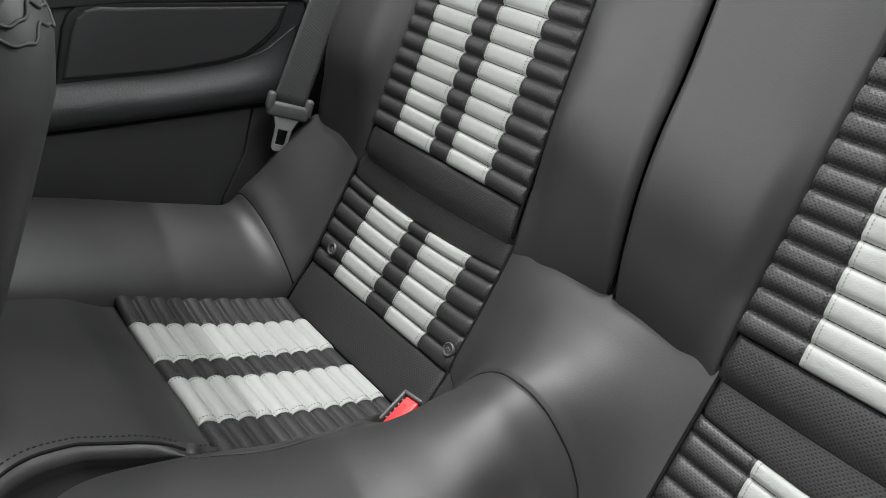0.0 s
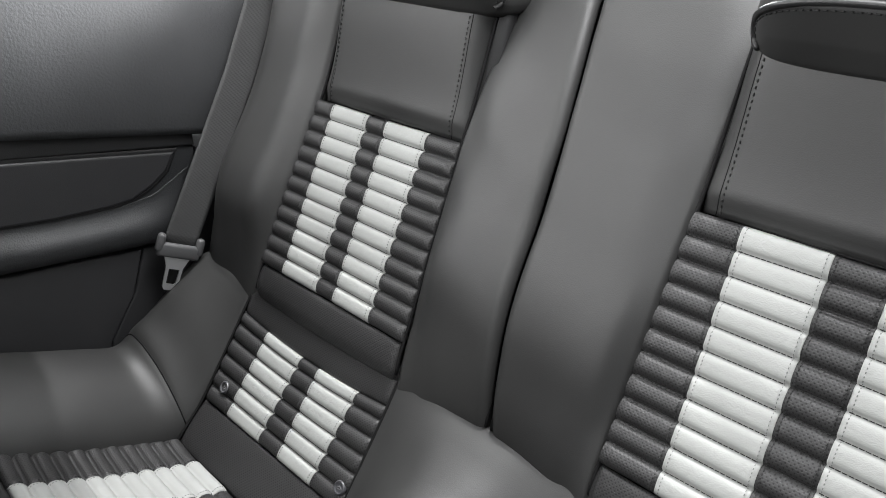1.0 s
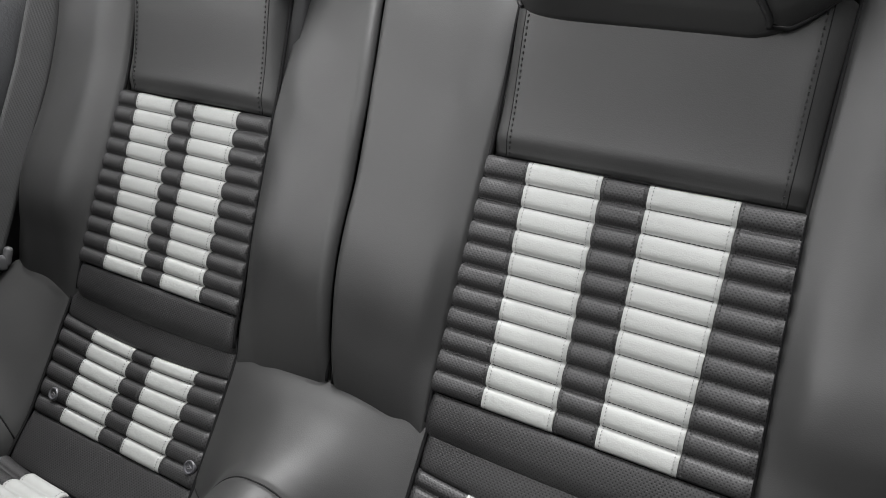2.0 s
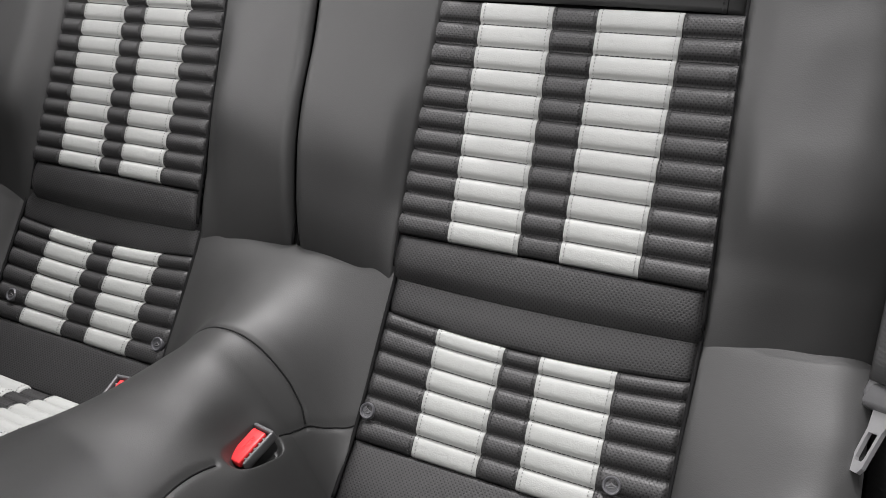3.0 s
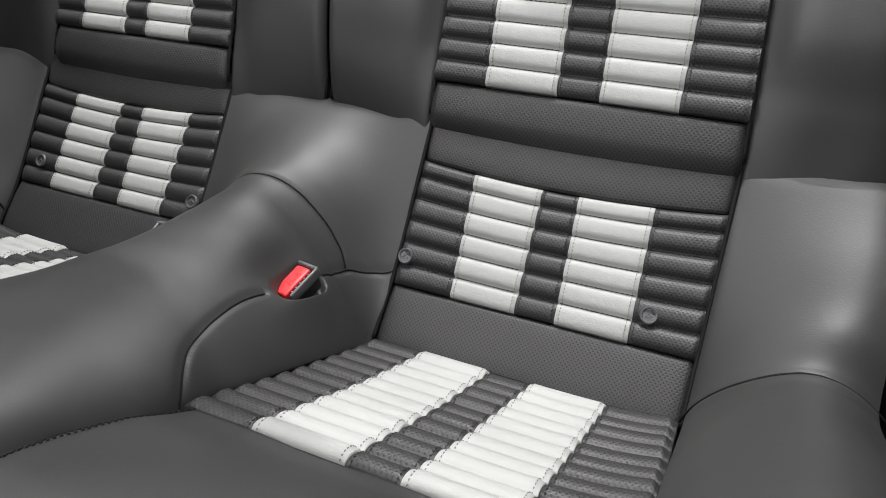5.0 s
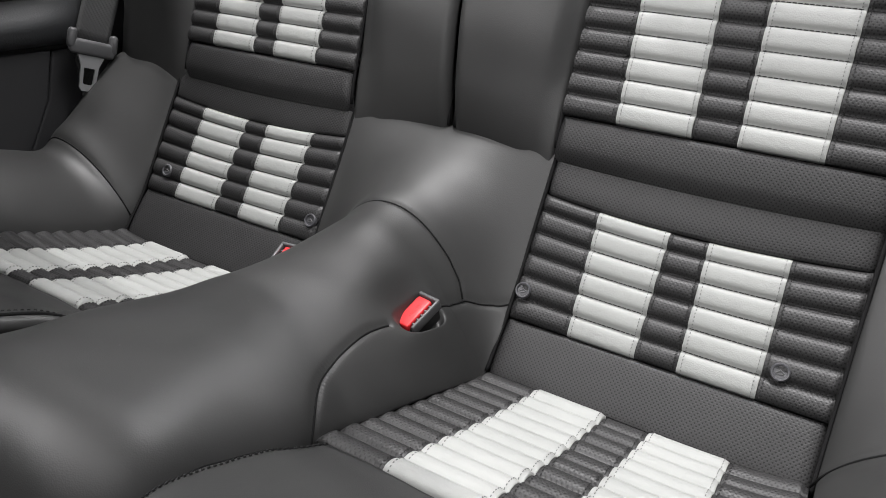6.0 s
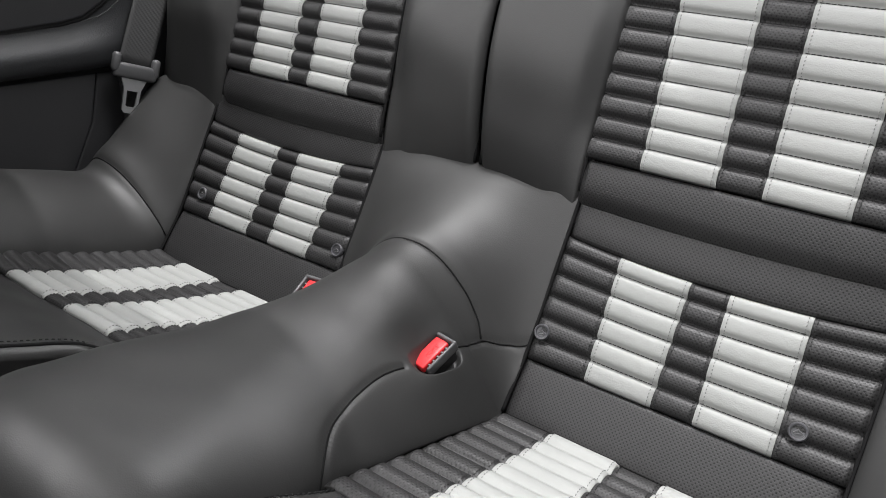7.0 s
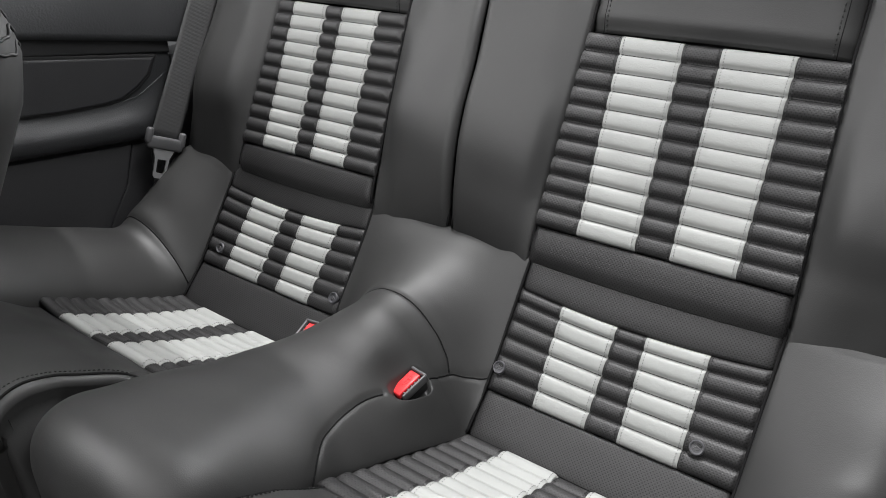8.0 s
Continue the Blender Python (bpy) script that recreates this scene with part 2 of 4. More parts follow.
def quilt(parent, place, edges_low, edges_high, rows, length, high=0.0086, thick=0.010, weights=None, tuck=0.75, plump=False):
    """Five sewn stripes of channels. place(a, v, h): a place across a, along v from 0 to 1, raised by h."""
    per = 9
    cuts = np.concatenate([[0], np.cumsum(weights if weights is not None else np.ones(rows))])
    cuts = cuts / cuts[-1]
    v = np.unique(np.concatenate([np.linspace(cuts[i], cuts[i + 1], per + 1) for i in range(rows)]))
    row = np.clip(np.searchsorted(cuts, v, "right") - 1, 0, rows - 1)
    f = (v - cuts[row]) / (cuts[row + 1] - cuts[row])
    swell = puff(f)
    flat = np.clip(1 - np.abs(2 * f - 1) ** 3.6, 0, 1) ** 0.62
    runs_pale, runs_dark, runs_edge = [], [], []
    for i in range(5):
        white = i in (1, 3)
        n = 44
        a = np.linspace(0, 1, n)
        a = 0.6 * a + 0.4 * (0.5 - 0.5 * np.cos(np.pi * a))
        A, V = np.meshgrid(a, v, indexing="ij")
        lo = edges_low[i] * (1 - V) + edges_high[i] * V
        hi = edges_low[i + 1] * (1 - V) + edges_high[i + 1] * V
        X = lo + (hi - lo) * A
        rim = np.minimum(A, 1 - A) * (hi - lo)
        edge = 0.80 + 0.20 * smooth01(rim / 0.005)
        if i in (0, 4):
            outer = (A if i == 0 else 1 - A) * (hi - lo)
            edge = np.minimum(edge, tuck + (1 - tuck) * smooth01(outer / (0.008 if tuck > 0.2 else 0.014)))
        rng = np.random.RandomState(rows * 10 + i)
        uneven = 1 + 0.10 * rng.uniform(-1, 1, rows)[row][None, :]
        # small puckers drawn in along the seams
        pleat = rng.uniform(-1, 1, (n, rows))
        pleat[1:-1] = 0.25 * pleat[:-2] + 0.5 * pleat[1:-1] + 0.25 * pleat[2:]
        pucker = pleat[:, row] * (4 * f * (1 - f) * np.exp(-3.0 * f))[None, :]
        H = high * (0.80 * flat if white and not plump else swell)[None, :] * edge * uneven + (0.0011 if white else 0.0003) * pucker * smooth01(rim / 0.004) - 0.0008
        if white:
            H = H + 0.0013
        grid = place(X, V, H)
        uv = np.stack([X, V * length], -1)
        sheet("white_stripe" if white else "black_stripe", parent, WHITE if white else PERF, grid, uv, thick,
              "white leather stripe of quilted channels" if white else "black perforated leather stripe of quilted channels")
        up = facing(grid)[0]
        width = float((hi - lo).mean())
        for near, inset in ((True, (i > 0)), (False, (i < 4))):
            if inset:
                q = (0.0042 if white else 0.0035) / width
                q = q if near else 1 - q
                j = int(np.clip(np.searchsorted(a, q) - 1, 0, n - 2))
                f2 = (q - a[j]) / (a[j + 1] - a[j])
                (runs_pale if white else runs_edge).append((grid[j] * (1 - f2) + grid[j + 1] * f2, up[j]))
        for c in cuts[1:-1]:
            j = int(np.argmin(np.abs(v - c)))
            runs_dark.append((grid[1:-1, j] + up[1:-1, j] * 0.0005, up[1:-1, j]))
    stitches("edge_stitching", parent, PALE_THREAD, runs_pale, 0.0020, 0.0016, 0.0009, "grey edge stitching")
    stitches("dark_edge_stitching", parent, THREAD, runs_edge, 0.0022, 0.0014, 0.0012, "dark edge stitching")
    stitches("channel_stitching", parent, THREAD, runs_dark, 0.0045, 0.0004, 0.0012, "dark channel stitching")


def uneven_leather(x, y, seed, deep=0.0009):
    """Slow swells of leather stretched over foam."""
    rng = np.random.RandomState(seed)
    total = np.zeros(np.broadcast(x, y).shape)
    for _ in range(7):
        a, length, phase = rng.uniform(0, np.pi), rng.uniform(0.05, 0.14), rng.uniform(0, 6.3)
        total = total + np.sin((x * np.cos(a) + y * np.sin(a)) * 2 * np.pi / length + phase) * length / 0.14
    return deep * total / 2.0


# ---- backrests ----
def bolster_h(d_insert, d_free, high):
    """How far a plain bolster stands out: rising from the insert, rounded off at its free edge."""
    return high * smooth01(d_insert / 0.05) ** 0.7 - 0.013 * (1 - np.sqrt(1 - (1 - np.clip(d_free / 0.013, 0, 1)) ** 2))


def back_lift(s):
    """The upper part leans forward under the headrest."""
    return 0.03 * smooth01((s - 0.25) / 0.17)


def back_foot(s):
    """The lower edge rolls in towards the groove."""
    t = np.clip((0.002 - s) / 0.059, 0, 1)
    return -0.013 * (1 - np.sqrt(np.clip(1 - t * t, 0, 1)))


def inner_roll(s):
    """Between the headrests the backs roll away towards their top."""
    return 0.34 * np.clip(s - 0.22, 0, 0.26) ** 2 + 0.5 * back_lift(s)


def split_x(s):
    """The line where the two backs meet leans a little to one side."""
    return -0.004 - 0.075 * np.clip(s, -0.04, 0.42) - 0.30 * np.clip(s - 0.22, 0, 0.26) ** 2


def backrest(side):
    """One of the two folding backs: bolsters, quilted insert, plain upper panel."""
    body = thing("folding_rear_seat", "charcoal leather rear backrest with white quilted stripes", "car seat back", (side * SEAT_X, 0.2, 0.45), "rear backrests")
    low, high = np.array(BACK_LOW[side]), np.array(BACK_TOP[side])
    top = 0.47
    s0, s1 = (0.0, 0.248) if side > 0 else (0.004, 0.243)

    def edge(k, s):
        return low[k] + (high[k] - low[k]) * np.clip(s / 0.25, -0.15, 1.0)

    e_in, e_out = (0, 5) if side > 0 else (5, 0)
    s = np.unique(np.concatenate([np.linspace(-0.062, 0.02, 26), np.linspace(0.02, top, 50)]))
    roll = np.linspace(0, 1, 10)[1:]
    S = np.concatenate([s, np.full(len(roll), top)])
    extra = np.concatenate([np.zeros(len(s)), roll])
    w = 0.5 - 0.5 * np.cos(np.linspace(0, np.pi, 38))
    W, SS = np.meshgrid(w, S, indexing="ij")
    tops = 0.07 * (1 - np.sqrt(1 - extra ** 2))[None, :]
    rise_all = SS + 0.05 * np.sin(extra * np.pi / 2)[None, :]
    for name in ("inner_bolster", "outer_bolster"):
        if name == "inner_bolster":
            a, b = edge(e_in, SS), split_x(SS) + side * 0.0022
            X = a + (b - a) * W
            H = bolster_h(np.abs(X - a), np.abs(X - b), 0.010) - inner_roll(SS)
        else:
            a = edge(e_out, SS)
            b = side * 0.615
            X = a + (b - a) * W
            low_part = smooth01((SS + 0.043) / 0.12)
            H = bolster_h(np.abs(X - a), 1.0 + 0 * X, 0.018) * low_part - (0.035 + 0.05 * low_part) * np.clip((np.abs(X) - 0.52) / 0.095, 0, 1) ** 2.4
        H = H - 0.004 * (1 - smooth01(np.abs(X - a) / 0.006))
        q = np.clip((0.030 - SS) / 0.093, 0, 1)
        H = H + back_lift(SS) * 0.5 - (0.012 + 0.014 * smooth01(W)) * (1 - np.sqrt(1 - q * q)) - 0.021 * np.clip((0.13 - SS) / 0.192, 0, 1) ** 2 + 0.010 * np.exp(-((SS - 0.10) / 0.07) ** 2) * smooth01(np.abs(X - a) / 0.03) - tops
        H = H + uneven_leather(X, SS, 11 + side + (5 if name == "inner_bolster" else 0)) * smooth01(np.abs(X - a) / 0.03)
        inward = 1.0 if name == "inner_bolster" else 0.0
        H = H + 0.013 * inward * q * (1 - smooth01(W / 0.25))
        H = H + 0.010 * (1 - inward) * q
        rise = rise_all - 0.006 * inward * q * (1 - smooth01(W)) - 0.020 * (1 - inward) * q
        climb = 0.006 * np.clip((np.abs(X) - 0.52) / 0.095, 0, 1) ** 2.4 if name == "outer_bolster" else 0.0
        sheet(name, body, BLACK, back_point(X, rise + climb, H), np.stack([X, SS], -1), 0.02)

    def place(x, v, h):
        t = (x - low[0]) / (low[5] - low[0])
        sag = -0.003 * (1 - (2 * t - 1) ** 2) - 0.0025
        return back_point(x, s1 + (s0 - s1) * v, h + sag)

    c = (low[0] + low[5]) / 2
    insert = linked("quilted_insert", *backing(lambda a, v: back_point(c + a, -0.03 + 0.45 * v, back_lift(-0.03 + 0.45 * v) - 0.018 + 0 * a), 0.14), GAP, body)
    quilt(insert, place, high, low, 11, 0.25)
    # perforated band under the quilt
    t = np.linspace(0, 1, 40)
    sb = np.linspace(-0.0005, -0.057, 26)
    T, SB = np.meshgrid(t, sb, indexing="ij")
    A = edge(0, SB) + (edge(5, SB) - edge(0, SB)) * T
    q = -SB / 0.057
    under = np.clip((q - 0.50) / 0.50, 0, 1)
    rim = np.minimum(T, 1 - T) * 0.3
    H = 0.004 * puff(np.clip(q * 0.9 + 0.02, 0, 1)) + back_foot(SB) - 0.003 - 0.0015 * (1 - smooth01(q / 0.09)) - 0.004 * (1 - smooth01(rim / 0.008)) - 0.022 * (1 - np.sqrt(1 - under ** 2))
    sheet("lower_band", insert, PERF, back_point(A, SB + s0 - 0.004 * q * np.sin(np.pi * T), H), np.stack([A, SB], -1), 0.01, "black perforated leather band")
    # plain panel up to the headrest
    a = np.sin(np.linspace(-np.pi / 2, np.pi / 2, 60))
    sf = np.linspace(0.42, s1 + 0.0015, 36)
    A, SF = np.meshgrid(a, sf, indexing="ij")
    half, mid = (high[5] - high[0]) / 2, (high[5] + high[0]) / 2
    rim = (1 - np.abs(A)) * half
    thickness = 0.012 + 0.016 * smooth01((SF - s1) / 0.10)
    side_drop = thickness * (1 - np.sqrt(1 - (1 - np.clip(rim / 0.026, 0, 1)) ** 2))
    H = 0.0025 - 0.0085 * (1 - smooth01((SF - s1) / 0.022)) + back_lift(SF) - side_drop + 0.005 * (1 - A ** 2)
    grid = back_point(mid + A * half, SF, H)
    upper = sheet("upper_panel", body, BLACK, grid, np.stack([A * half, SF], -1), 0.012, "plain charcoal leather panel with double-stitched edges")
    up = facing(grid)[0]
    runs = []
    for off in (0.0205,):
        for sign in (-1, 1):
            j = int(np.argmin(np.abs(a - sign * (1 - off / half))))
            runs.append((grid[j, :], up[j, :]))
    stitches("panel_stitching", upper, THREAD, runs, 0.0032, 0.0026, 0.0016)
    for sign in (-1, 1):
        j = int(np.argmin(np.abs(a - sign * (1 - 0.0165 / half))))
        tube("panel_seam", upper, SEAM, grid[j, :] - up[j, :] * 0.0002, 0.0006)
    # piping along the split and along the insert's sides, coloured as dark as its groove's shade
    sp = np.linspace(-0.034, top, 60)
    for x, h in ((split_x(sp) + side * 0.004, -0.010 - inner_roll(sp)), (edge(0, sp), 0.0), (edge(5, sp), 0.0)):
        tube("piping", body, SEAM, back_point(x, sp, h + back_lift(sp) * 0.5 + back_foot(sp) * 1.2 - 0.004), 0.0021)
    return body


def backing(place, half):
    """Vertices and faces of a plain closed pad behind an insert."""
    a, v = np.linspace(-half, half, 6), np.linspace(0, 1, 12)
    A, V = np.meshgrid(a, v, indexing="ij")
    g = place(A, V)
    b = g + np.array([0, 0.02, -0.01])
    verts = np.concatenate([g.reshape(-1, 3), b.reshape(-1, 3)]).tolist()
    k = np.arange(72).reshape(6, 12)
    q = np.stack([k[:-1, :-1], k[1:, :-1], k[1:, 1:], k[:-1, 1:]], -1).reshape(-1, 4)
    faces = [tuple(r) for r in q.tolist()] + [tuple(r[::-1]) for r in (q + 72).tolist()]
    ring = np.concatenate([k[:, 0], k[-1, 1:], k[-2::-1, -1], k[0, -2:0:-1]]).tolist()
    for m, n in zip(ring, ring[1:] + ring[:1]):
        faces.append((n, m, m + 72, n + 72))
    return verts, faces


for side in (-1, 1):
    backrest(side)


# ---- lower bench ----
bench = thing("rear_bench", "charcoal leather rear bench with white striped quilted seats", "car seat", (0, -0.1, 0.1))

RIDGE_Y = (-0.45, -0.33, -0.27, -0.19, -0.10, -0.05, 0.03, 0.09, 0.157)
RIDGE_Z = (0.448, 0.436, 0.424, 0.409, 0.402, 0.404, 0.409, 0.423, 0.449)


def front_roll(y, start, radius):
    """Past start the surface bends down over a roll of that radius: the shifted y and the drop."""
    over = np.clip(start - y, 0, None)
    w = np.clip(over / radius, 0, np.pi / 2)
    straight = np.clip(over - radius * np.pi / 2, 0, None)
    return np.where(y < start, start - radius * np.sin(w), y), radius * (1 - np.cos(w)) + straight


def curve(y, ys, values, reach=0.03):
    """A smoothed line through values."""
    return sum(np.interp(y + k, ys, values) for k in np.linspace(-reach, reach, 9)) / 9


def tunnel_half(y):
    """Half the tunnel cover's width on the right seat's side."""
    return curve(y, (-0.45, -0.30, -0.24, -0.16, -0.07, 0.0, 0.157), (0.112, 0.112, 0.122, 0.124, 0.130, 0.132, 0.134))


def tunnel_left(y):
    """Half its width on the other side, where it widens towards the front."""
    return curve(y, (-0.45, -0.30, -0.24, -0.16, -0.07, 0.0, 0.157), (0.170, 0.172, 0.150, 0.136, 0.132, 0.132, 0.134))


def tunnel_z(x, y):
    u = np.clip(np.where(x > 0, x / tunnel_half(y), -x / tunnel_left(y)), 0, 1)
    edge = seat_z(y) - 0.03 * smooth01((-0.215 - y) / 0.11) + 0.005 * smooth01((y - 0.01) / 0.02)
    power = curve(y, (-0.4, -0.28, -0.05, 0.0, 0.03, 0.157), (3.2, 2.6, 1.85, 1.85, 2.2, 2.2))
    fall = curve(y, (-0.4, -0.28, -0.03, 0.0, 0.03, 0.157), (0.55, 0.65, 0.85, 1.0, 1.9, 1.8), 0.022)
    z = edge + (curve(y, RIDGE_Y, RIDGE_Z) - edge) * (1 - u ** power) ** fall
    # hollow for the buckle in each flank, with a lip on its outer side
    a = np.abs(x)
    z = z - 0.0130 * np.exp(-((a - 0.073) / 0.015) ** 2 - ((y + 0.056) / 0.034) ** 2)
    z = z + 0.008 * np.exp(-((a - 0.104) / 0.010) ** 2 - ((y + 0.060) / 0.034) ** 2)
    r = np.abs((y + 0.0510) / 0.030) ** 2.6 + np.abs((a - 0.0885) / 0.0135) ** 2.6
    return z - 0.016 * (1 - smooth01((r - 0.45) / 1.0))


def rolled(grid, radius=0.011, turn=2.2, steps=10):
    """A grid lengthened past its last rows by a roll that tucks the edge down and away."""
    way = grid[:, -1] - grid[:, -4]
    way = way / np.linalg.norm(way, axis=-1, keepdims=True)
    across = np.gradient(grid[:, -1], axis=0)
    n = np.cross(across, way)
    n = n / np.maximum(np.linalg.norm(n, axis=-1, keepdims=True), 1e-9)
    n = np.where(n[:, 2:] < 0, -n, n)
    extra = [grid[:, -1] + radius * (math.sin(w) * way - (1 - math.cos(w)) * n) for w in np.linspace(0, turn, steps)[1:]]
    return np.concatenate([grid, np.stack(extra, 1)], 1)


def soften(z, times=2):
    for _ in range(times):
        z[:, 1:-1] = 0.25 * z[:, :-2] + 0.5 * z[:, 1:-1] + 0.25 * z[:, 2:]
    return z


def eased(xs, ys, n, passes=12):
    """Points along a bent line, rounded off."""
    t = np.linspace(0, len(xs) - 1, n)
    p = np.stack([np.interp(t, range(len(xs)), xs), np.interp(t, range(len(xs)), ys)], -1)
    for _ in range(passes):
        p[1:-1] = 0.25 * p[:-2] + 0.5 * p[1:-1] + 0.25 * p[2:]
    return p


# plan of the sewn seams: the arch across the tunnel and, on each flank, two runs that end at the buckle's pocket
ARCH = eased((-0.093, -0.07, -0.04, 0.0, 0.04, 0.07, 0.085, 0.093), (0.021, 0.027, 0.027, 0.026, 0.031, 0.032, 0.028, 0.021), 160)
REAR_RUN = eased((0.131, 0.114, 0.094, 0.0895, 0.090), (0.054, 0.045, 0.022, 0.004, -0.016), 70, 20)
FRONT_RUN = eased((0.085, 0.0835, 0.0825, 0.083, 0.087, 0.097, 0.116, 0.121), (-0.096, -0.108, -0.122, -0.137, -0.168, -0.204, -0.234, -0.245), 130, 40)


def seam_dent(x, y, line, deep, wide):
    """A sewn groove along a line of the plan."""
    near = np.full(x.shape, 1e9)
    for a, b in line[::2]:
        near = np.minimum(near, (x - a) ** 2 + (y - b) ** 2)
    return deep * np.exp(-near / wide ** 2)


v = np.concatenate([np.linspace(-0.66, -0.36, 120), np.linspace(-0.36, 0.157, 400)[1:]])
u = np.sin(np.linspace(-np.pi / 2, np.pi / 2, 300)) * 0.4 + np.linspace(-0.6, 0.6, 300)
U, V = np.meshgrid(u, v, indexing="ij")
X = np.where(U > 0, U * tunnel_half(np.maximum(V, -0.40)), U * tunnel_left(np.maximum(V, -0.40)))
Z = soften(soften(tunnel_z(X, np.maximum(V, -0.40)), 4).T, 2).T
Z = Z - seam_dent(X, V, ARCH, 0.0024, 0.0030)
for line, deep in ((REAR_RUN, 0.0022), (FRONT_RUN, 0.0028)):
    Z = Z - seam_dent(np.abs(X), V, line, deep, 0.0034)
Y, drop = front_roll(V, -0.330 + 0.04 * np.abs(U) ** 3, 0.075)
Z = Z - drop + uneven_leather(X, V, 3, 0.0008)
cover = rolled(np.stack([X, Y, Z], -1), 0.010)
tunnel = sheet("tunnel_cover", bench, BLACK, cover, cover[..., :2], 0.002, "smooth charcoal leather cover over the centre tunnel")


def on_tunnel(x, y, lift=0.0):
    return (x, y, float(tunnel_z(np.array(x), np.array(y)) + uneven_leather(np.array(x), np.array(y), 3, 0.0008)) + lift)


tube("arch_seam", tunnel, SEAM, [on_tunnel(x, y, -0.0021) for x, y in ARCH], 0.0010)
for side in (-1, 1):
    for line, deep in ((REAR_RUN, 0.0021), (FRONT_RUN, 0.0026)):
        tube("flank_seam", tunnel, SEAM, [on_tunnel(side * a, b, -deep) for a, b in line], 0.0010)



def outer_z(x, y, side=-1):
    """Side bolster: x as a distance from the car's middle."""
    rise = lerp(y, (-0.45, -0.20, 0.0, 0.03, 0.09, 0.157), (0.085, 0.095, 0.098, 0.090, 0.052, 0.004))
    u = np.clip((x - 0.440) / 0.125, 0, 1)
    fall = lerp(y, (-0.4, 0.0, 0.03, 0.157), (0.62, 0.62, 0.9, 0.9))
    dome = (1 - (1 - u) ** 1.9) ** fall
    away = np.clip((x - 0.565) / 0.06, 0, 1) ** 2 if side < 0 else np.clip((x - 0.515 - 0.03 * smooth01((y - 0.0) / 0.06)) / 0.095, 0, 1.2) ** 2
    base = sum(seat_z(y + k) for k in np.linspace(-0.014, 0.014, 9)) / 9
    return base + 0.005 * smooth01((y - 0.01) / 0.02) + rise * dome - 0.06 * away


def seat(side):
    """One seat of the bench: quilted lower back, cushion, plain front and side bolster, as parts."""
    c = side * SEAT_X
    # side bolster
    v = np.concatenate([np.linspace(-0.66, -0.36, 30), np.linspace(-0.36, 0.157, 260)[1:]])
    start, end = (0.440, 0.630) if side < 0 else (0.4445, 0.580)
    x = start + (end - start) * (0.5 - 0.5 * np.cos(np.linspace(0, np.pi, 48)))
    X, V = np.meshgrid(x, v, indexing="ij")
    Y, drop = front_roll(V, -0.36, 0.05)
    Z = soften(outer_z(X, np.maximum(V, -0.42), side), 25) - drop + uneven_leather(X, V, 21 + side, 0.0005)
    Z = Z - 0.0045 * (1 - np.sqrt(1 - (1 - np.clip((X - start) / 0.008, 0, 1)) ** 2))
    back = 0.02 if side < 0 else 0.002
    Z = Z - 0.0016 * np.exp(-((V - back) / 0.003) ** 2)
    grid = np.stack([side * X, Y, Z], -1)
    grid = rolled(grid, 0.005)
    bolster = sheet("side_bolster", bench, BLACK, grid, grid[..., :2], 0.006)
    arc = [(side * a, back, float(outer_z(np.array(a), np.array(back), side) + uneven_leather(np.array(a), np.array(back), 21 + side, 0.0005)) - 0.0014) for a in np.linspace(0.441, 0.60, 40)]
    tube("bolster_seam", bolster, SEAM, arc, 0.0011)

    # quilted lower back
    rise_low = 0.0 if side > 0 else 0.009

    def low_place(a, v, h):
        base = np.array([0.123, 0.401]) * (1 - v)[..., None] + np.array([0.047, 0.298]) * v[..., None]
        curl = 0.002 * (np.abs(a) / HALF) ** 3
        bow = 0.008 * (np.abs(a) / HALF) ** 2 * (1 - v)
        base = base + rise_low * np.array([0.594, 0.805])
        base = base + (h + curl - 0.003)[..., None] * np.array([-0.805, 0.594]) + bow[..., None] * np.array([0.594, 0.805])
        return np.stack([c + a, base[..., 0], base[..., 1]], -1)

    lower = linked("lower_back_insert", *backing(lambda a, v: np.stack([c + a, 0.168 - 0.145 * v, 0.415 - 0.17 * v], -1), 0.146), GAP, bench)
    quilt(lower, low_place, LOW_TOP[side], LOW_FOOT[side], 6, 0.128, weights=(0.75, 1, 1, 1, 1, 1), tuck=0.35)
    # perforated bands above and below it
    a = np.linspace(-HALF - 0.003, HALF + 0.010, 40) if side > 0 else np.linspace(-HALF - 0.006, HALF + 0.001, 40)
    for name, p0, p1, n, full in (("upper_band", (0.123 + 0.594 * rise_low, 0.401 + 0.805 * rise_low), (0.163, 0.456), (-0.80, 0.59), 0.006), ("lower_band", (0.002, 0.254), (0.047 + 0.594 * rise_low, 0.298 + 0.805 * rise_low), (-0.70, 0.71), 0.004)):
        t = np.linspace(1, 0, 18)
        A, T = np.meshgrid(a, t, indexing="ij")
        bow = 0.008 * (np.abs(A) / HALF) ** 2 * (1 - T) * (name == "upper_band")
        ends = np.minimum(A - a[0], a[-1] - A)
        h = full * puff(0.04 + 0.92 * T) - 0.005 * (1 - np.sqrt(1 - (1 - np.clip(ends / 0.008, 0, 1)) ** 2)) + 0.001 * (np.abs(A) / HALF) ** 3 - 0.002
        y = p0[0] + (p1[0] - p0[0]) * T + h * n[0] + bow * 0.59
        z = p0[1] + (p1[1] - p0[1]) * T + h * n[1] + bow * 0.8
        sheet(name, lower, PERF, np.stack([c + A, y, z], -1), np.stack([A, T * 0.06], -1), 0.01, "black perforated leather band")
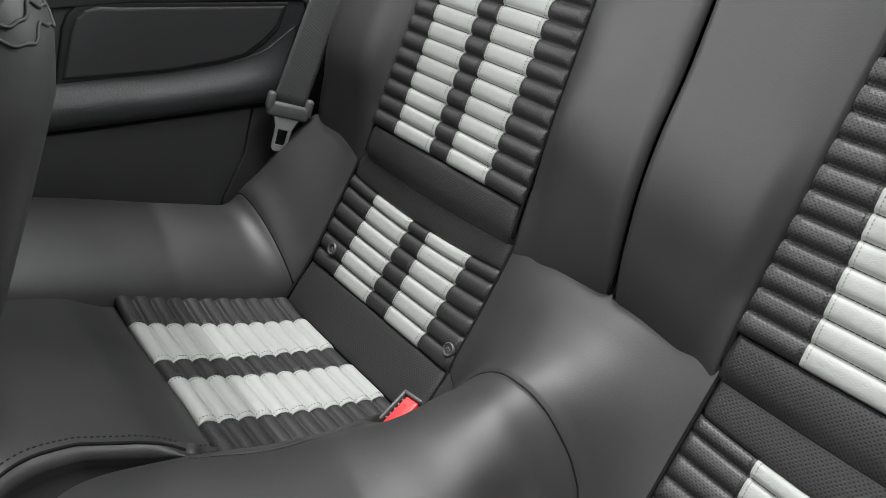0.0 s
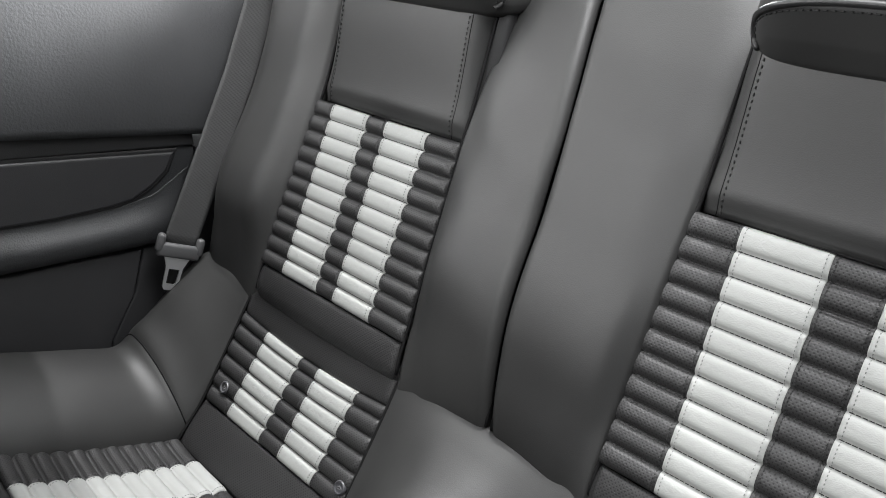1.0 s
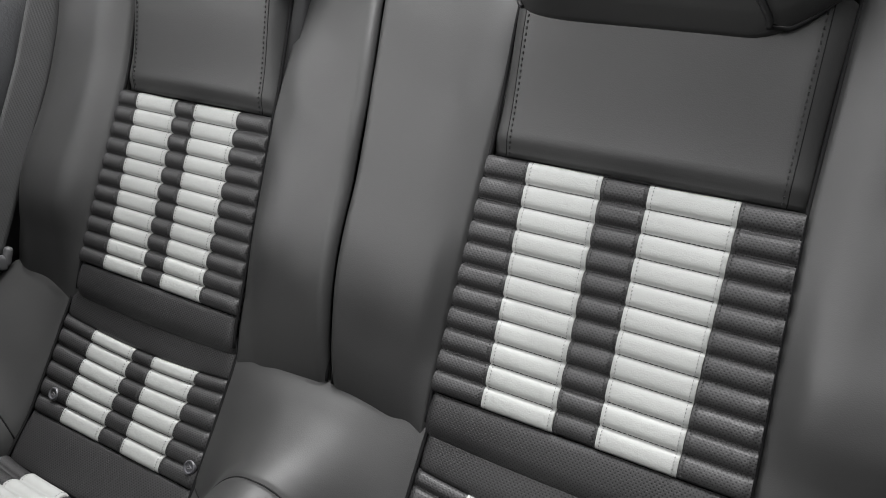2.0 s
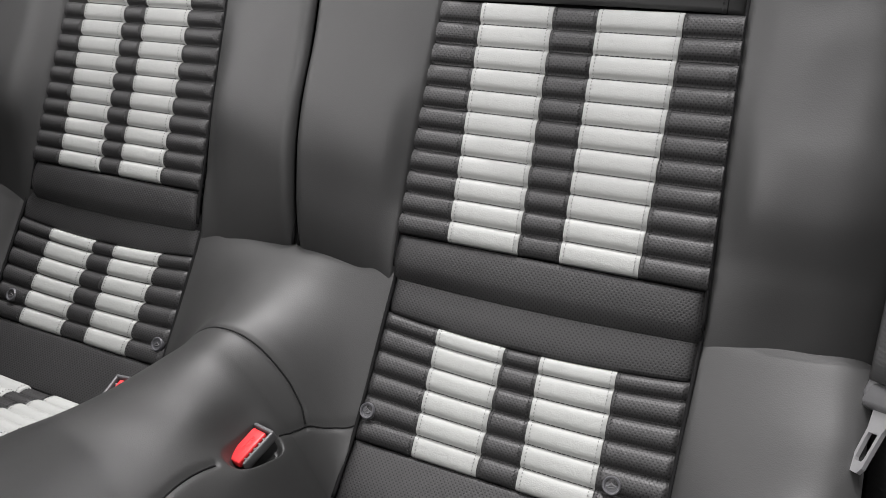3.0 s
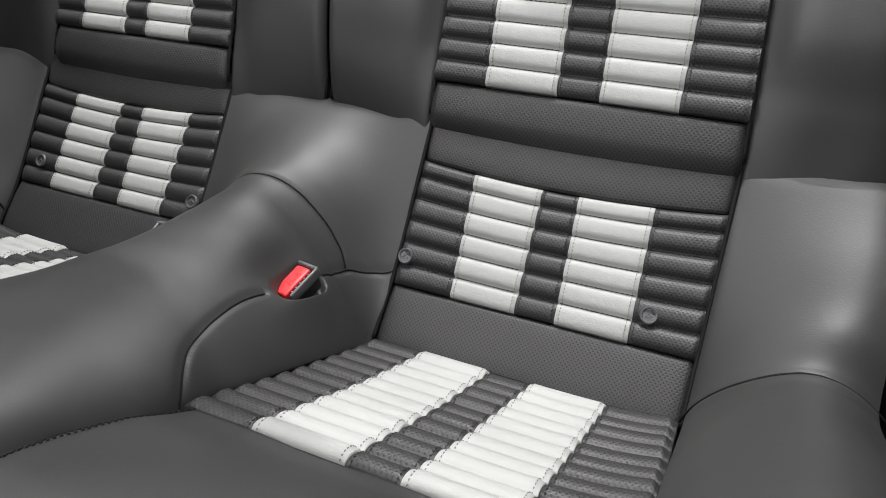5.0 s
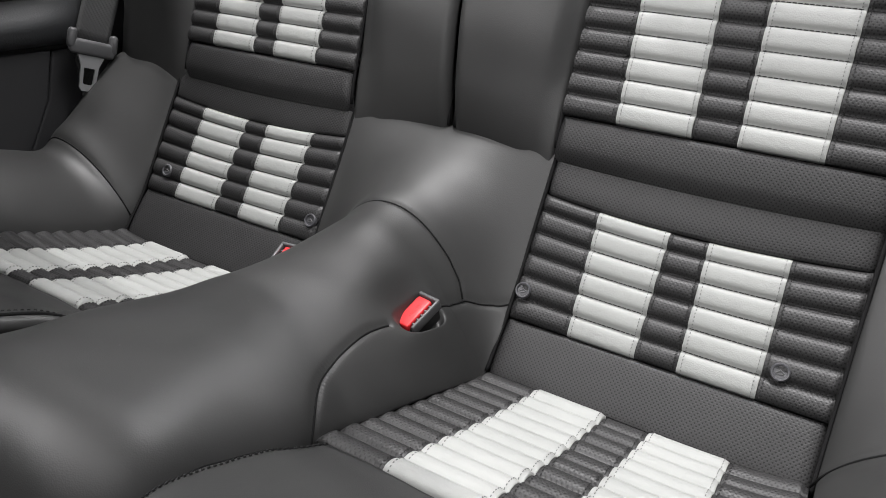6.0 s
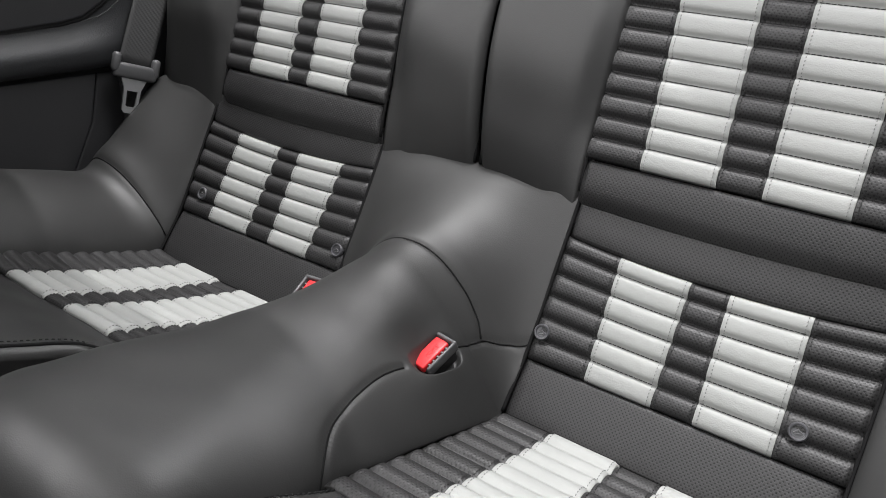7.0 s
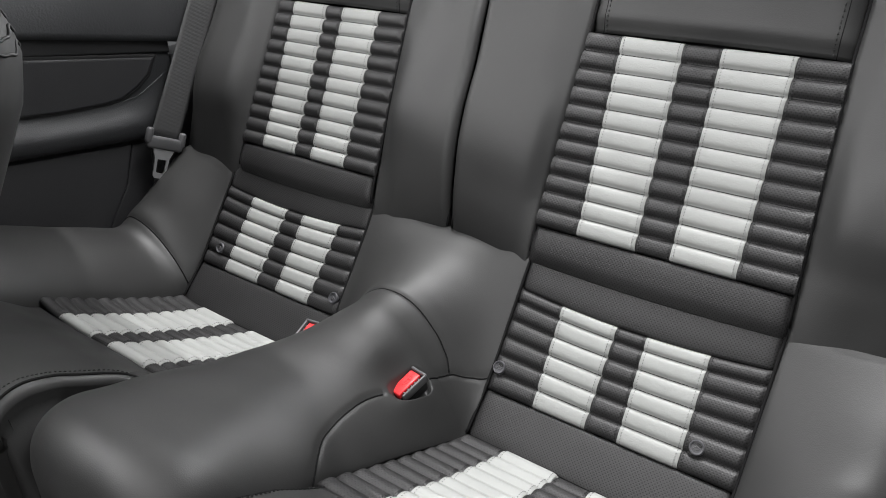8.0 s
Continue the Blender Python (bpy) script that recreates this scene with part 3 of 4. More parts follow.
    # logo-less round buttons
    for a, v in (((-0.142, 0.765), (0.110, 0.765)) if side > 0 else ((-0.120, 0.755), (0.138, 0.81))):
        button(lower, low_place(np.array(a), np.array(v), np.array(0.0066)), Vector((0, -0.805, 0.594)))
    # piping along the insert's sides, coloured as dark as its groove's shade
    for edge in ((-0.152, 0.159) if side > 0 else (-0.155, 0.150)):
        line = eased((0.003, 0.047, 0.085, 0.123, 0.150, 0.157), (0.257, 0.300, 0.351, 0.404, 0.441, 0.449), 60, 10)
        tube("piping", lower, SEAM, [(c + edge, y - 0.0004, z + 0.0004) for y, z in line], 0.0022)

    # quilted cushion
    low = (-0.166, -0.104, -0.028, 0.013, 0.090, 0.166)
    high = (-0.152, -0.092, -0.021, 0.022, 0.093, 0.156)
    if side < 0:
        low = (-0.166, -0.106, -0.028, 0.009, 0.088, 0.166)

    front = -0.238 if side > 0 else -0.216

    def cushion_place(a, v, h):
        y = front * (1 - v)
        z = 0.254 - 0.444 * y
        sag = -0.004 * np.sin(np.pi * v) + 0.010 * (np.abs(a) / 0.16) ** 4 * (side * a > 0)
        return np.stack([c + a, y + 0.406 * (h + sag), z + 0.914 * (h + sag)], -1)

    cushion = linked("cushion_insert", *backing(lambda a, v: np.stack([c + a, -0.24 + 0.24 * v, 0.346 - 0.106 * v], -1), 0.145), GAP, bench)
    quilt(cushion, cushion_place, low, high, 11, 0.26, high=0.0088, tuck=0.30, plump=True)

    # plain cushion front with a stitched inner edge
    v = np.concatenate([np.linspace(-0.62, -0.34, 40), np.linspace(-0.34, front + 0.0015, 30)[1:]])
    w = 0.5 - 0.5 * np.cos(np.linspace(0, np.pi, 60))
    W, V = np.meshgrid(w, v, indexing="ij")
    bend = (0.104, 0.100, 0.099, 0.109, 0.129) if side > 0 else (0.160, 0.166, 0.172, 0.162, 0.145)
    inner = lerp(np.maximum(V, -0.40), (-0.40, -0.36, -0.32, -0.275, -0.236), bend)
    X = inner + (0.448 - inner) * W
    d = X - inner
    roll = 0.004 if side > 0 else 0.013
    crown = (0.0015 if side > 0 else 0.014) * smooth01((front - V) / 0.05) - roll * (1 - np.sqrt(1 - (1 - np.clip(d / roll, 0, 1)) ** 2)) * smooth01((-0.24 - V) / 0.03)
    crown = crown + 0.001 * (1 - smooth01((front - V) / 0.016)) - (0.0 if side > 0 else 0.004) * (1 - smooth01(d / 0.03)) * (1 - smooth01((front - V) / 0.04))
    Y, drop = front_roll(V, -0.345, 0.05)
    Z = seat_z(np.maximum(V, -0.40)) + crown - drop + uneven_leather(X, V, 31 + side, 0.0008)
    wall = np.linspace(0.10, 0.012, 7)[:, None] + 0 * V[:7]
    grid = np.concatenate([np.stack([side * (X[:1] + (0.0 if side > 0 else 0.010) - (0.08 if side > 0 else 0.40) * wall), Y[:1] + 0 * wall, Z[:1] - wall], -1), np.stack([side * X, Y, Z], -1)])
    X, V = np.concatenate([X[:7] * 0 + X[:1] - wall, X]), np.concatenate([V[:7], V])
    nose = sheet("cushion_front", bench, BLACK, grid, np.stack([X, V], -1), 0.004 if side > 0 else 0.014, "plain charcoal leather cushion front with stitched edge")
    up = facing(grid)[0]
    if side > 0:
        meets = []
        for c in range(len(v)):
            y = max(v[c], -0.33)
            over = [j for j in range(8, 30) if (Z[j - 7, c] + drop[0, c]) > float(tunnel_z(X[j, c], np.array(y)))]
            meets.append(over[0] + 2.2 if over else 15)
        meets = np.convolve(np.pad(meets, 4, mode="edge"), np.ones(9) / 9, "valid")
        low_row = np.floor(meets).astype(int)
        share = (meets - low_row)[:, None]
        at_v = np.arange(len(v))
        hem = grid[low_row, at_v] * (1 - share) + grid[low_row + 1, at_v] * share
        run = (hem + up[15] * 0.0007, up[15])
    else:
        run = (grid[17] + up[17] * 0.0004, up[17])
    stitches("front_stitching", nose, THREAD, [run], *((0.0022, 0.0024, 0.0013) if side > 0 else (0.0030, 0.0022, 0.0010)))
    j = 9 if side > 0 else 14
    tube("front_piping", nose, SEAM, grid[j] + up[j] * 0.0002, 0.0010 if side > 0 else 0.0018)


def button(parent, at, up):
    """A round snap button with a raised rim and a small embossed mark."""
    turn = up.to_track_quat("Z", "Y").to_matrix().to_4x4()
    rings = ((0.0, 0.0010), (0.0058, 0.0010), (0.0064, 0.0026), (0.0075, 0.0028), (0.0085, 0.0014), (0.0087, -0.002))
    n = 28
    verts, faces = [], []
    for r, z in rings[1:]:
        for i in range(n):
            w = 2 * math.pi * i / n
            verts.append(Vector(tuple(at)) + turn @ Vector((r * math.cos(w), r * math.sin(w), z)))
    for k in range(len(rings) - 2):
        for i in range(n):
            faces.append((k * n + i, (k + 1) * n + i, (k + 1) * n + (i + 1) % n, k * n + (i + 1) % n))
    faces.append(tuple(range(n)))
    faces = [tuple(reversed(f)) if len(f) == 4 else f for f in faces]
    ob = linked("button", verts, faces, BUTTON, parent, "round grey plastic button", False)
    for k, (dx, dy, a) in enumerate(((-0.0016, 0.0, 40), (0.0014, 0.0008, -30), (0.0004, -0.0018, 10))):
        m = Matrix.Translation(Vector(tuple(at))) @ turn @ Matrix.Translation((dx, dy, 0.0010)) @ Matrix.Rotation(radians(a), 4, "Z")
        q = [m @ Vector(p) for p in ((-0.0028, -0.0006, 0), (0.0028, -0.0006, 0), (0.0028, 0.0006, 0), (-0.0028, 0.0006, 0), (-0.0024, -0.0003, 0.0009), (0.0024, -0.0003, 0.0009), (0.0024, 0.0003, 0.0009), (-0.0024, 0.0003, 0.0009))]
        linked("mark", q, [(4, 5, 6, 7), (0, 1, 5, 4), (1, 2, 6, 5), (2, 3, 7, 6), (3, 0, 4, 7)], GREY_PLASTIC, ob, "", False)
    return ob


for side in (-1, 1):
    seat(side)


# ---- headrests ----
def headrest(side):
    """A low pillow with a piped front face."""
    c = side * SEAT_X
    ob = thing("headrest", "charcoal leather rear headrest with piped edge", "headrest", (c, 0.33, 0.84), "rear headrests")
    nu, nv = 80, 44
    verts, faces = [], []

    def ring(t):
        half = lerp(t, (0, 0.06, 0.15, 0.35, 0.62, 0.85, 1), (0.140, 0.148, 0.151, 0.152, 0.149, 0.138, 0.110))
        deep = lerp(t, (0, 0.06, 0.25, 0.5, 0.62, 0.8, 1), (0.040, 0.052, 0.070, 0.086, 0.086, 0.070, 0.030))
        return half, deep, 0.350 + 0.01 * t, 0.832 + 0.110 * t

    for t in np.linspace(0, 1, nv):
        half, deep, mid, z = ring(t)
        for i in range(nu):
            a = 2 * math.pi * i / nu
            ca, sa = math.cos(a), math.sin(a)
            px = math.copysign(abs(ca) ** 0.38, ca)
            arched = 0.832 + (z - 0.832) * (1 - 0.20 * abs(px) ** 5)
            arched += 0.05 * max(0.0, (px * side - 0.5) / 0.5) ** 1.6 * (1 - 0.6 * t)
            verts.append((c + half * px, mid + deep * math.copysign(abs(sa) ** 0.7, sa), arched))
    for k in range(nv - 1):
        for i in range(nu):
            faces.append((k * nu + i, k * nu + (i + 1) % nu, (k + 1) * nu + (i + 1) % nu, (k + 1) * nu + i))
    faces.append(tuple(range(nu))[::-1])
    faces.append(tuple(range((nv - 1) * nu, nv * nu)))
    pad = linked("pad", verts, faces, BLACK, ob)

    def front_at(u, share, lift):
        """A place on the front face: u across from -1 to 1, share of the piped edge's height."""
        half, deep, mid, z = ring(0.56 * share)
        y = mid - deep * (1 - min(abs(u), 0.995) ** (2 / 0.38)) ** 0.35
        rise = 0.05 * max(0.0, (u * side - 0.5) / 0.5) ** 1.6 * (1 - 0.6 * 0.56 * share)
        return Vector((c + half * u, y - lift, 0.832 + (z - 0.832) * (1 - 0.20 * abs(u) ** 5) + rise))

    loop, inner = [], []
    for w in np.linspace(-0.12 * math.pi, 1.12 * math.pi, 100):
        ca, sa = math.cos(w), math.sin(w)
        u, v = 0.97 * math.copysign(abs(ca) ** 0.6, ca), math.copysign(abs(sa) ** 0.6, sa)
        if ca * side > 0:
            u *= 0.45 + 0.20 * (0.5 - 0.5 * v)
        loop.append(front_at(u, 0.5 + 0.5 * v, 0.0012))
        inner.append(front_at(u * 0.975, 0.46 + 0.44 * v, 0.0005))
    ends = [front_at(side * (0.60 + 0.08 * k), 0.10 - 0.02 * k, 0.0012) for k in range(1, 5)]
    loop = loop + ends if (loop[-1] - ends[0]).length < (loop[0] - ends[0]).length else ends[::-1] + loop
    tube("piping", ob, PIPING, loop, 0.0030)
    tube("side_seam", pad, PIPING, [front_at(side * (0.50 + 0.045 * k), 0.92 + 0.07 * k, 0.0) for k in range(9)], 0.0014)
    stitches("pad_stitching", pad, THREAD, [(inner, [(0, -1, 0.1)] * len(inner))], 0.004, 0.002, 0.0013)
    return ob


for side in (-1, 1):
    headrest(side)


# ---- belt buckles ----
def buckle(side):
    """A buckle lying in the hollow of the tunnel's flank: housing, slot and red button."""
    at = Vector((0.0842, -0.0515, 0.3495)) if side > 0 else Vector((-0.0822, -0.0515, 0.3555))
    ob = thing("belt_buckle", "red press-button seat belt buckle in a grey housing", "belt buckle", at, "belt buckles")
    along = Vector((side * 0.14, 0.94, 0.27)).normalized()
    across = Vector((0.999, side * -0.028, side * 0.033))
    across = (across - along * across.dot(along)).normalized()
    up = across.cross(along)
    turn = Matrix((across, along, up)).transposed()

    def bar(name, mat, lo, hi, bevel, label="", parent=ob):
        mid = (Vector(lo) + Vector(hi)) / 2
        size = (Vector(hi) - Vector(lo)) / 2
        return block(name, parent, mat, at + turn @ mid - size, at + turn @ mid + size, bevel, label, turn)

    o = side
    x = sorted((-0.0110 * o, 0.0108 * o))
    bar("housing", GAP, (x[0], -0.0185, -0.026), (x[1], 0.0205, -0.004), 0.004)
    x = sorted((0.0098 * o, 0.0132 * o))
    bar("rim", GREY_PLASTIC, (x[0], -0.0190, -0.010), (x[1], 0.0215, 0.0014), 0.0016)
    x = sorted((-0.0116 * o, 0.0132 * o))
    bar("end_rim", GREY_PLASTIC, (x[0], 0.0178, -0.010), (x[1], 0.0215, 0.0018), 0.0017)
    for k in range(5):
        x = sorted((0.0064 * o, 0.0092 * o))
        bar("rib", GREY_PLASTIC, (x[0], -0.014 + 0.006 * k, -0.008), (x[1], -0.0118 + 0.006 * k, -0.001), 0.0006)
    x = sorted((-0.0100 * o, 0.0066 * o))
    red = bar("press_button", RED, (x[0], -0.0205, -0.008), (x[1], 0.0165, 0.0005), 0.002, "red plastic press button")
    data = bpy.data.curves.new("press_word", "FONT")
    data.body, data.size, data.extrude, data.align_x, data.align_y = "PRESS", 0.0068, 0.0003, "CENTER", "CENTER"
    word = new("press_word", data)
    word.data.materials.append(RED)
    word.parent = red
    m = Matrix((along, -across, up)).transposed().to_4x4()
    m.translation = turn @ Vector((0, 0, 0.0006))
    word.matrix_basis = m
    return ob


for side in (-1, 1):
    buckle(side)


# ---- lint ----
def lint():
    """A few tiny pale flecks lying on the leather."""
    rng = random.Random(7)
    verts, faces = [], []
    for _ in range(6):
        x, y = rng.uniform(-0.07, 0.06), rng.uniform(-0.31, 0.02)
        p = Vector(on_tunnel(x, y, 0.0004))
        a, r = rng.uniform(0, 6.3), rng.uniform(0.0003, 0.0006)
        k = len(verts)
        for i in range(5):
            w = a + 2 * math.pi * i / 5
            verts.append(p + Vector((r * math.cos(w) * rng.uniform(0.5, 1.6), r * math.sin(w), 0)))
        verts.append(p + Vector((0, 0, 0.0004)))
        faces += [(k + i, k + (i + 1) % 5, k + 5) for i in range(5)]
    ob = linked("lint", verts, faces, PALE_THREAD, None)
    return tagged(ob, "tiny pale lint flecks on the leather tunnel cover", "lint", "", "stuff")


lint()


# ---- seat belts ----
def ribbon(name, parent, line, width, across, thick=0.0014, label="", out=(0, -1, 0.2)):
    out = (-line[0][0], -0.2, 0)
    line = np.asarray(line, float)
    across = np.asarray(across, float)
    if across.ndim == 1:
        across = np.broadcast_to(across, line.shape)
    across = across / np.linalg.norm(across, axis=1, keepdims=True)
    t = np.linspace(-0.5, 0.5, 9)
    grid = line[None] + (t[:, None, None] * width) * across[None]
    along = np.concatenate([[0], np.cumsum(np.linalg.norm(np.diff(line, axis=0), axis=1))])
    uv = np.stack(np.broadcast_arrays((t * width)[:, None], along[None]), -1)
    return sheet(name, parent, WEB, grid, uv, thick, label, out)


def seat_belt(side):
    ob = thing("seat_belt", "grey woven seat belt with steel tongue hanging beside the bench", "seat belt", (side * 0.585, 0.1, 0.45), "seat belts")
    t = np.linspace(0, 1, 40)
    x = side * lerp(t, (0, 0.3, 0.7, 1), (0.585, 0.585, 0.585, 0.582))
    y = lerp(t, (0, 0.30, 0.52, 0.75, 1), (0.350, 0.306, 0.257, 0.199, 0.118))
    z = lerp(t, (0, 0.30, 0.52, 0.75, 1), (0.930, 0.807, 0.707, 0.608, 0.474 if side < 0 else 0.455))
    ribbon("webbing", ob, np.stack([x, y, z], -1), 0.048, np.array([-0.30 * side, 0.85, -0.43]))
    x = side * np.linspace(0.590, 0.612, 24)
    y = np.linspace(0.122, 0.110, 24)
    z = np.linspace(0.475 if side < 0 else 0.455, 0.19, 24)
    ribbon("lower_webbing", ob, np.stack([x, y, z], -1), 0.048, np.array([-0.3 * side, 0.95, 0.0]))
    at = Vector((-0.578, 0.114, 0.467)) if side < 0 else Vector((0.590, 0.108, 0.447))
    long = Vector((side * -0.22, 0.88, -0.40)).normalized()
    face = Vector((-side, 0, 0)) - long * long.dot(Vector((-side, 0, 0)))
    face.normalize()
    turn = Matrix((long, -face, long.cross(-face))).transposed()
    if turn.col[2].z < 0:
        turn = Matrix((-long, -face, (-long).cross(-face))).transposed()
    if side > 0:
        # this tongue hangs askew, its tip towards the seat
        up = Vector((0.018, 0.035, 0.048)).normalized()
        face = Vector((-0.1, -0.57, 0.32))
        face = (face - up * face.dot(up)).normalized()
        long = (face.cross(up) * 0.5 - face * 0.87).normalized()
        turn = Matrix((long, up.cross(long), up)).transposed()
    guide = block("tongue_guide", ob, GREY_PLASTIC, at + Vector((-0.032, -0.006, -0.011)), at + Vector((0.032, 0.006, 0.011)), 0.005, "grey plastic tongue guide", turn)
    for sign in (-1, 1):
        p = at + turn @ Vector((sign * 0.029, 0, 0.010))
        block("guide_ear", guide, GREY_PLASTIC, p - Vector((0.006, 0.0065, 0.014)), p + Vector((0.006, 0.0065, 0.014)), 0.005, "", turn)
    # steel tongue with a slot
    outline = ((-0.016, -0.008), (-0.0105, -0.022), (-0.0095, -0.048), (-0.0065, -0.052), (0.0065, -0.052), (0.0095, -0.048), (0.0105, -0.022), (0.016, -0.008))
    hole = ((-0.0065, -0.024), (-0.0065, -0.027), (-0.006, -0.042), (-0.0045, -0.044), (0.0045, -0.044), (0.006, -0.042), (0.0065, -0.027), (0.0065, -0.024))
    verts, faces = [], []
    for dy in (-0.0016, 0.0016):
        for p in outline + hole:
            verts.append(at + turn @ Vector((p[0] * (1.2 if side < 0 else 0.95), dy, p[1] * 1.18)))
    for i in range(8):
        j = (i + 1) % 8
        faces += [(i, j, 8 + j, 8 + i), (16 + j, 16 + i, 24 + i, 24 + j), (j, i, 16 + i, 16 + j), (8 + i, 8 + j, 24 + j, 24 + i)]
    linked("tongue", verts, faces, METAL, ob, "satin steel tongue with a slot", False)
    return ob


for side in (-1, 1):
    seat_belt(side)


# ---- side trims ----
def slab(name, parent, mat, outline, x0, x1, label="", bevel=0.003):
    """A panel with an outline in the side plane (y, z), between two distances from the middle."""
    bm = bmesh.new()
    low = [bm.verts.new((x1, y, z)) for y, z in outline]
    f = bm.faces.new(low)
    out = bmesh.ops.extrude_face_region(bm, geom=[f])
    for v in out["geom"]:
        if isinstance(v, bmesh.types.BMVert):
            v.co.x = x0
    bmesh.ops.recalc_face_normals(bm, faces=bm.faces[:])
    rim = [e for e in bm.edges if all(abs(v.co.x - x0) < 1e-6 for v in e.verts)]
    bmesh.ops.bevel(bm, geom=rim, offset=bevel, segments=3, profile=0.5, affect="EDGES")
    bm.verts.index_update()
    verts, faces = [v.co.copy() for v in bm.verts], [tuple(v.index for v in f.verts) for f in bm.faces]
    bm.free()
    return linked(name, verts, faces, mat, parent, label, False)


def side_trim(side):
    ob = thing("side_trim", "dark grained plastic side trim with armrest and pocket panel", "trim panel", (side * 0.66, 0, 0.3), "side trims", "structure")
    X = side * 0.620
    back = side * 0.69
    slab("lower_panel", ob, SMOOTH, [(-0.60, 0.05), (-0.05, 0.05), (0.006, 0.335), (0.053, 0.400), (0.078, 0.468), (-0.11, 0.492), (-0.20, 0.505), (-0.60, 0.555)], X, back)
    slab("belt_panel", ob, SMOOTH, [(-0.046, 0.05), (0.40, 0.05), (0.40, 0.60), (0.19, 0.60), (0.165, 0.458), (0.082, 0.466), (0.057, 0.400), (0.010, 0.335)], X + side * 0.004, back)
    slab("surround", ob, TRIM, [(-0.60, 0.560), (-0.20, 0.509), (-0.11, 0.496), (0.09, 0.471), (0.165, 0.462), (0.187, 0.58), (0.182, 0.618), (-0.07, 0.650), (-0.60, 0.71)], X + side * 0.003, back)
    # armrest ledge
    y = np.linspace(-0.60, 0.170, 60)
    q = np.linspace(0, np.pi, 26)
    Y, Q = np.meshgrid(y, q, indexing="ij")
    low = lerp(Y, (-0.60, -0.20, -0.11, 0.09, 0.17), (0.562, 0.511, 0.498, 0.473, 0.466))
    top = lerp(Y, (-0.60, -0.16, -0.09, -0.03, 0.05, 0.11, 0.17), (0.62, 0.568, 0.556, 0.548, 0.542, 0.546, 0.575))
    p = (1 - np.cos(Q)) / 2
    nose = np.sqrt(np.clip(1 - (1 - np.clip(p / 0.40, 0, 1)) ** 2, 0, 1))
    swell = 0.017 * np.where(p < 0.40, nose, (0.5 + 0.5 * np.cos(np.pi * np.clip((p - 0.40) / 0.60, 0, 1))) ** 0.9) * lerp(Y, (-0.6, 0.08, 0.17), (1.0, 1.0, 0.25))
    grid = np.stack([X - side * swell, Y, (low + top) / 2 - (top - low) / 2 * np.cos(Q)], -1)
    sheet("armrest", ob, TRIM, grid, np.stack([Y, Q], -1), 0.01, "", (-side, 0, 0))
    slab("upper_strip", ob, GAP, [(-0.60, 0.70), (-0.07, 0.646), (0.184, 0.606), (0.184, 0.628), (-0.07, 0.676), (-0.60, 0.735)], X - side * 0.002, back)
    # solid near-black slab, its colour standing in for shade in the panel's gap
    slab("pocket_gap_shade", ob, GAP, [(-0.172, 0.566), (-0.09, 0.5555), (-0.03, 0.547), (0.045, 0.5425), (0.08, 0.544), (0.114, 0.558), (0.138, 0.574), (0.158, 0.608), (-0.075, 0.650), (-0.103, 0.656), (-0.122, 0.654), (-0.137, 0.645), (-0.147, 0.630)], X - side * 0.001, back)
    slab("pocket_panel", ob, SMOOTH, [(-0.163, 0.571), (-0.09, 0.560), (-0.03, 0.552), (0.045, 0.5475), (0.077, 0.549), (0.109, 0.562), (0.133, 0.578), (0.150, 0.604), (-0.075, 0.643), (-0.100, 0.6485), (-0.116, 0.647), (-0.128, 0.640), (-0.138, 0.626)], X - side * 0.004, back, "", 0.004)
    # upper quarter trim, leaning out
    y = np.linspace(-0.60, 0.42, 30)
    z = np.linspace(0.660, 0.99 if side < 0 else 0.74, 30)
    Y, Z = np.meshgrid(y, z, indexing="ij")
    lean = 0.004 + 0.13 * ((Z - 0.66) / 0.34) ** 2
    grid = np.stack([X + side * (lean - 0.012), Y, Z - 0.19 * (Y + 0.0)], -1)
    sheet("upper_panel", ob, QUARTER, grid, np.stack([Y, Z], -1), 0.02, "", (-side, 0, 0))
    return ob


for side in (-1, 1):
    side_trim(side)


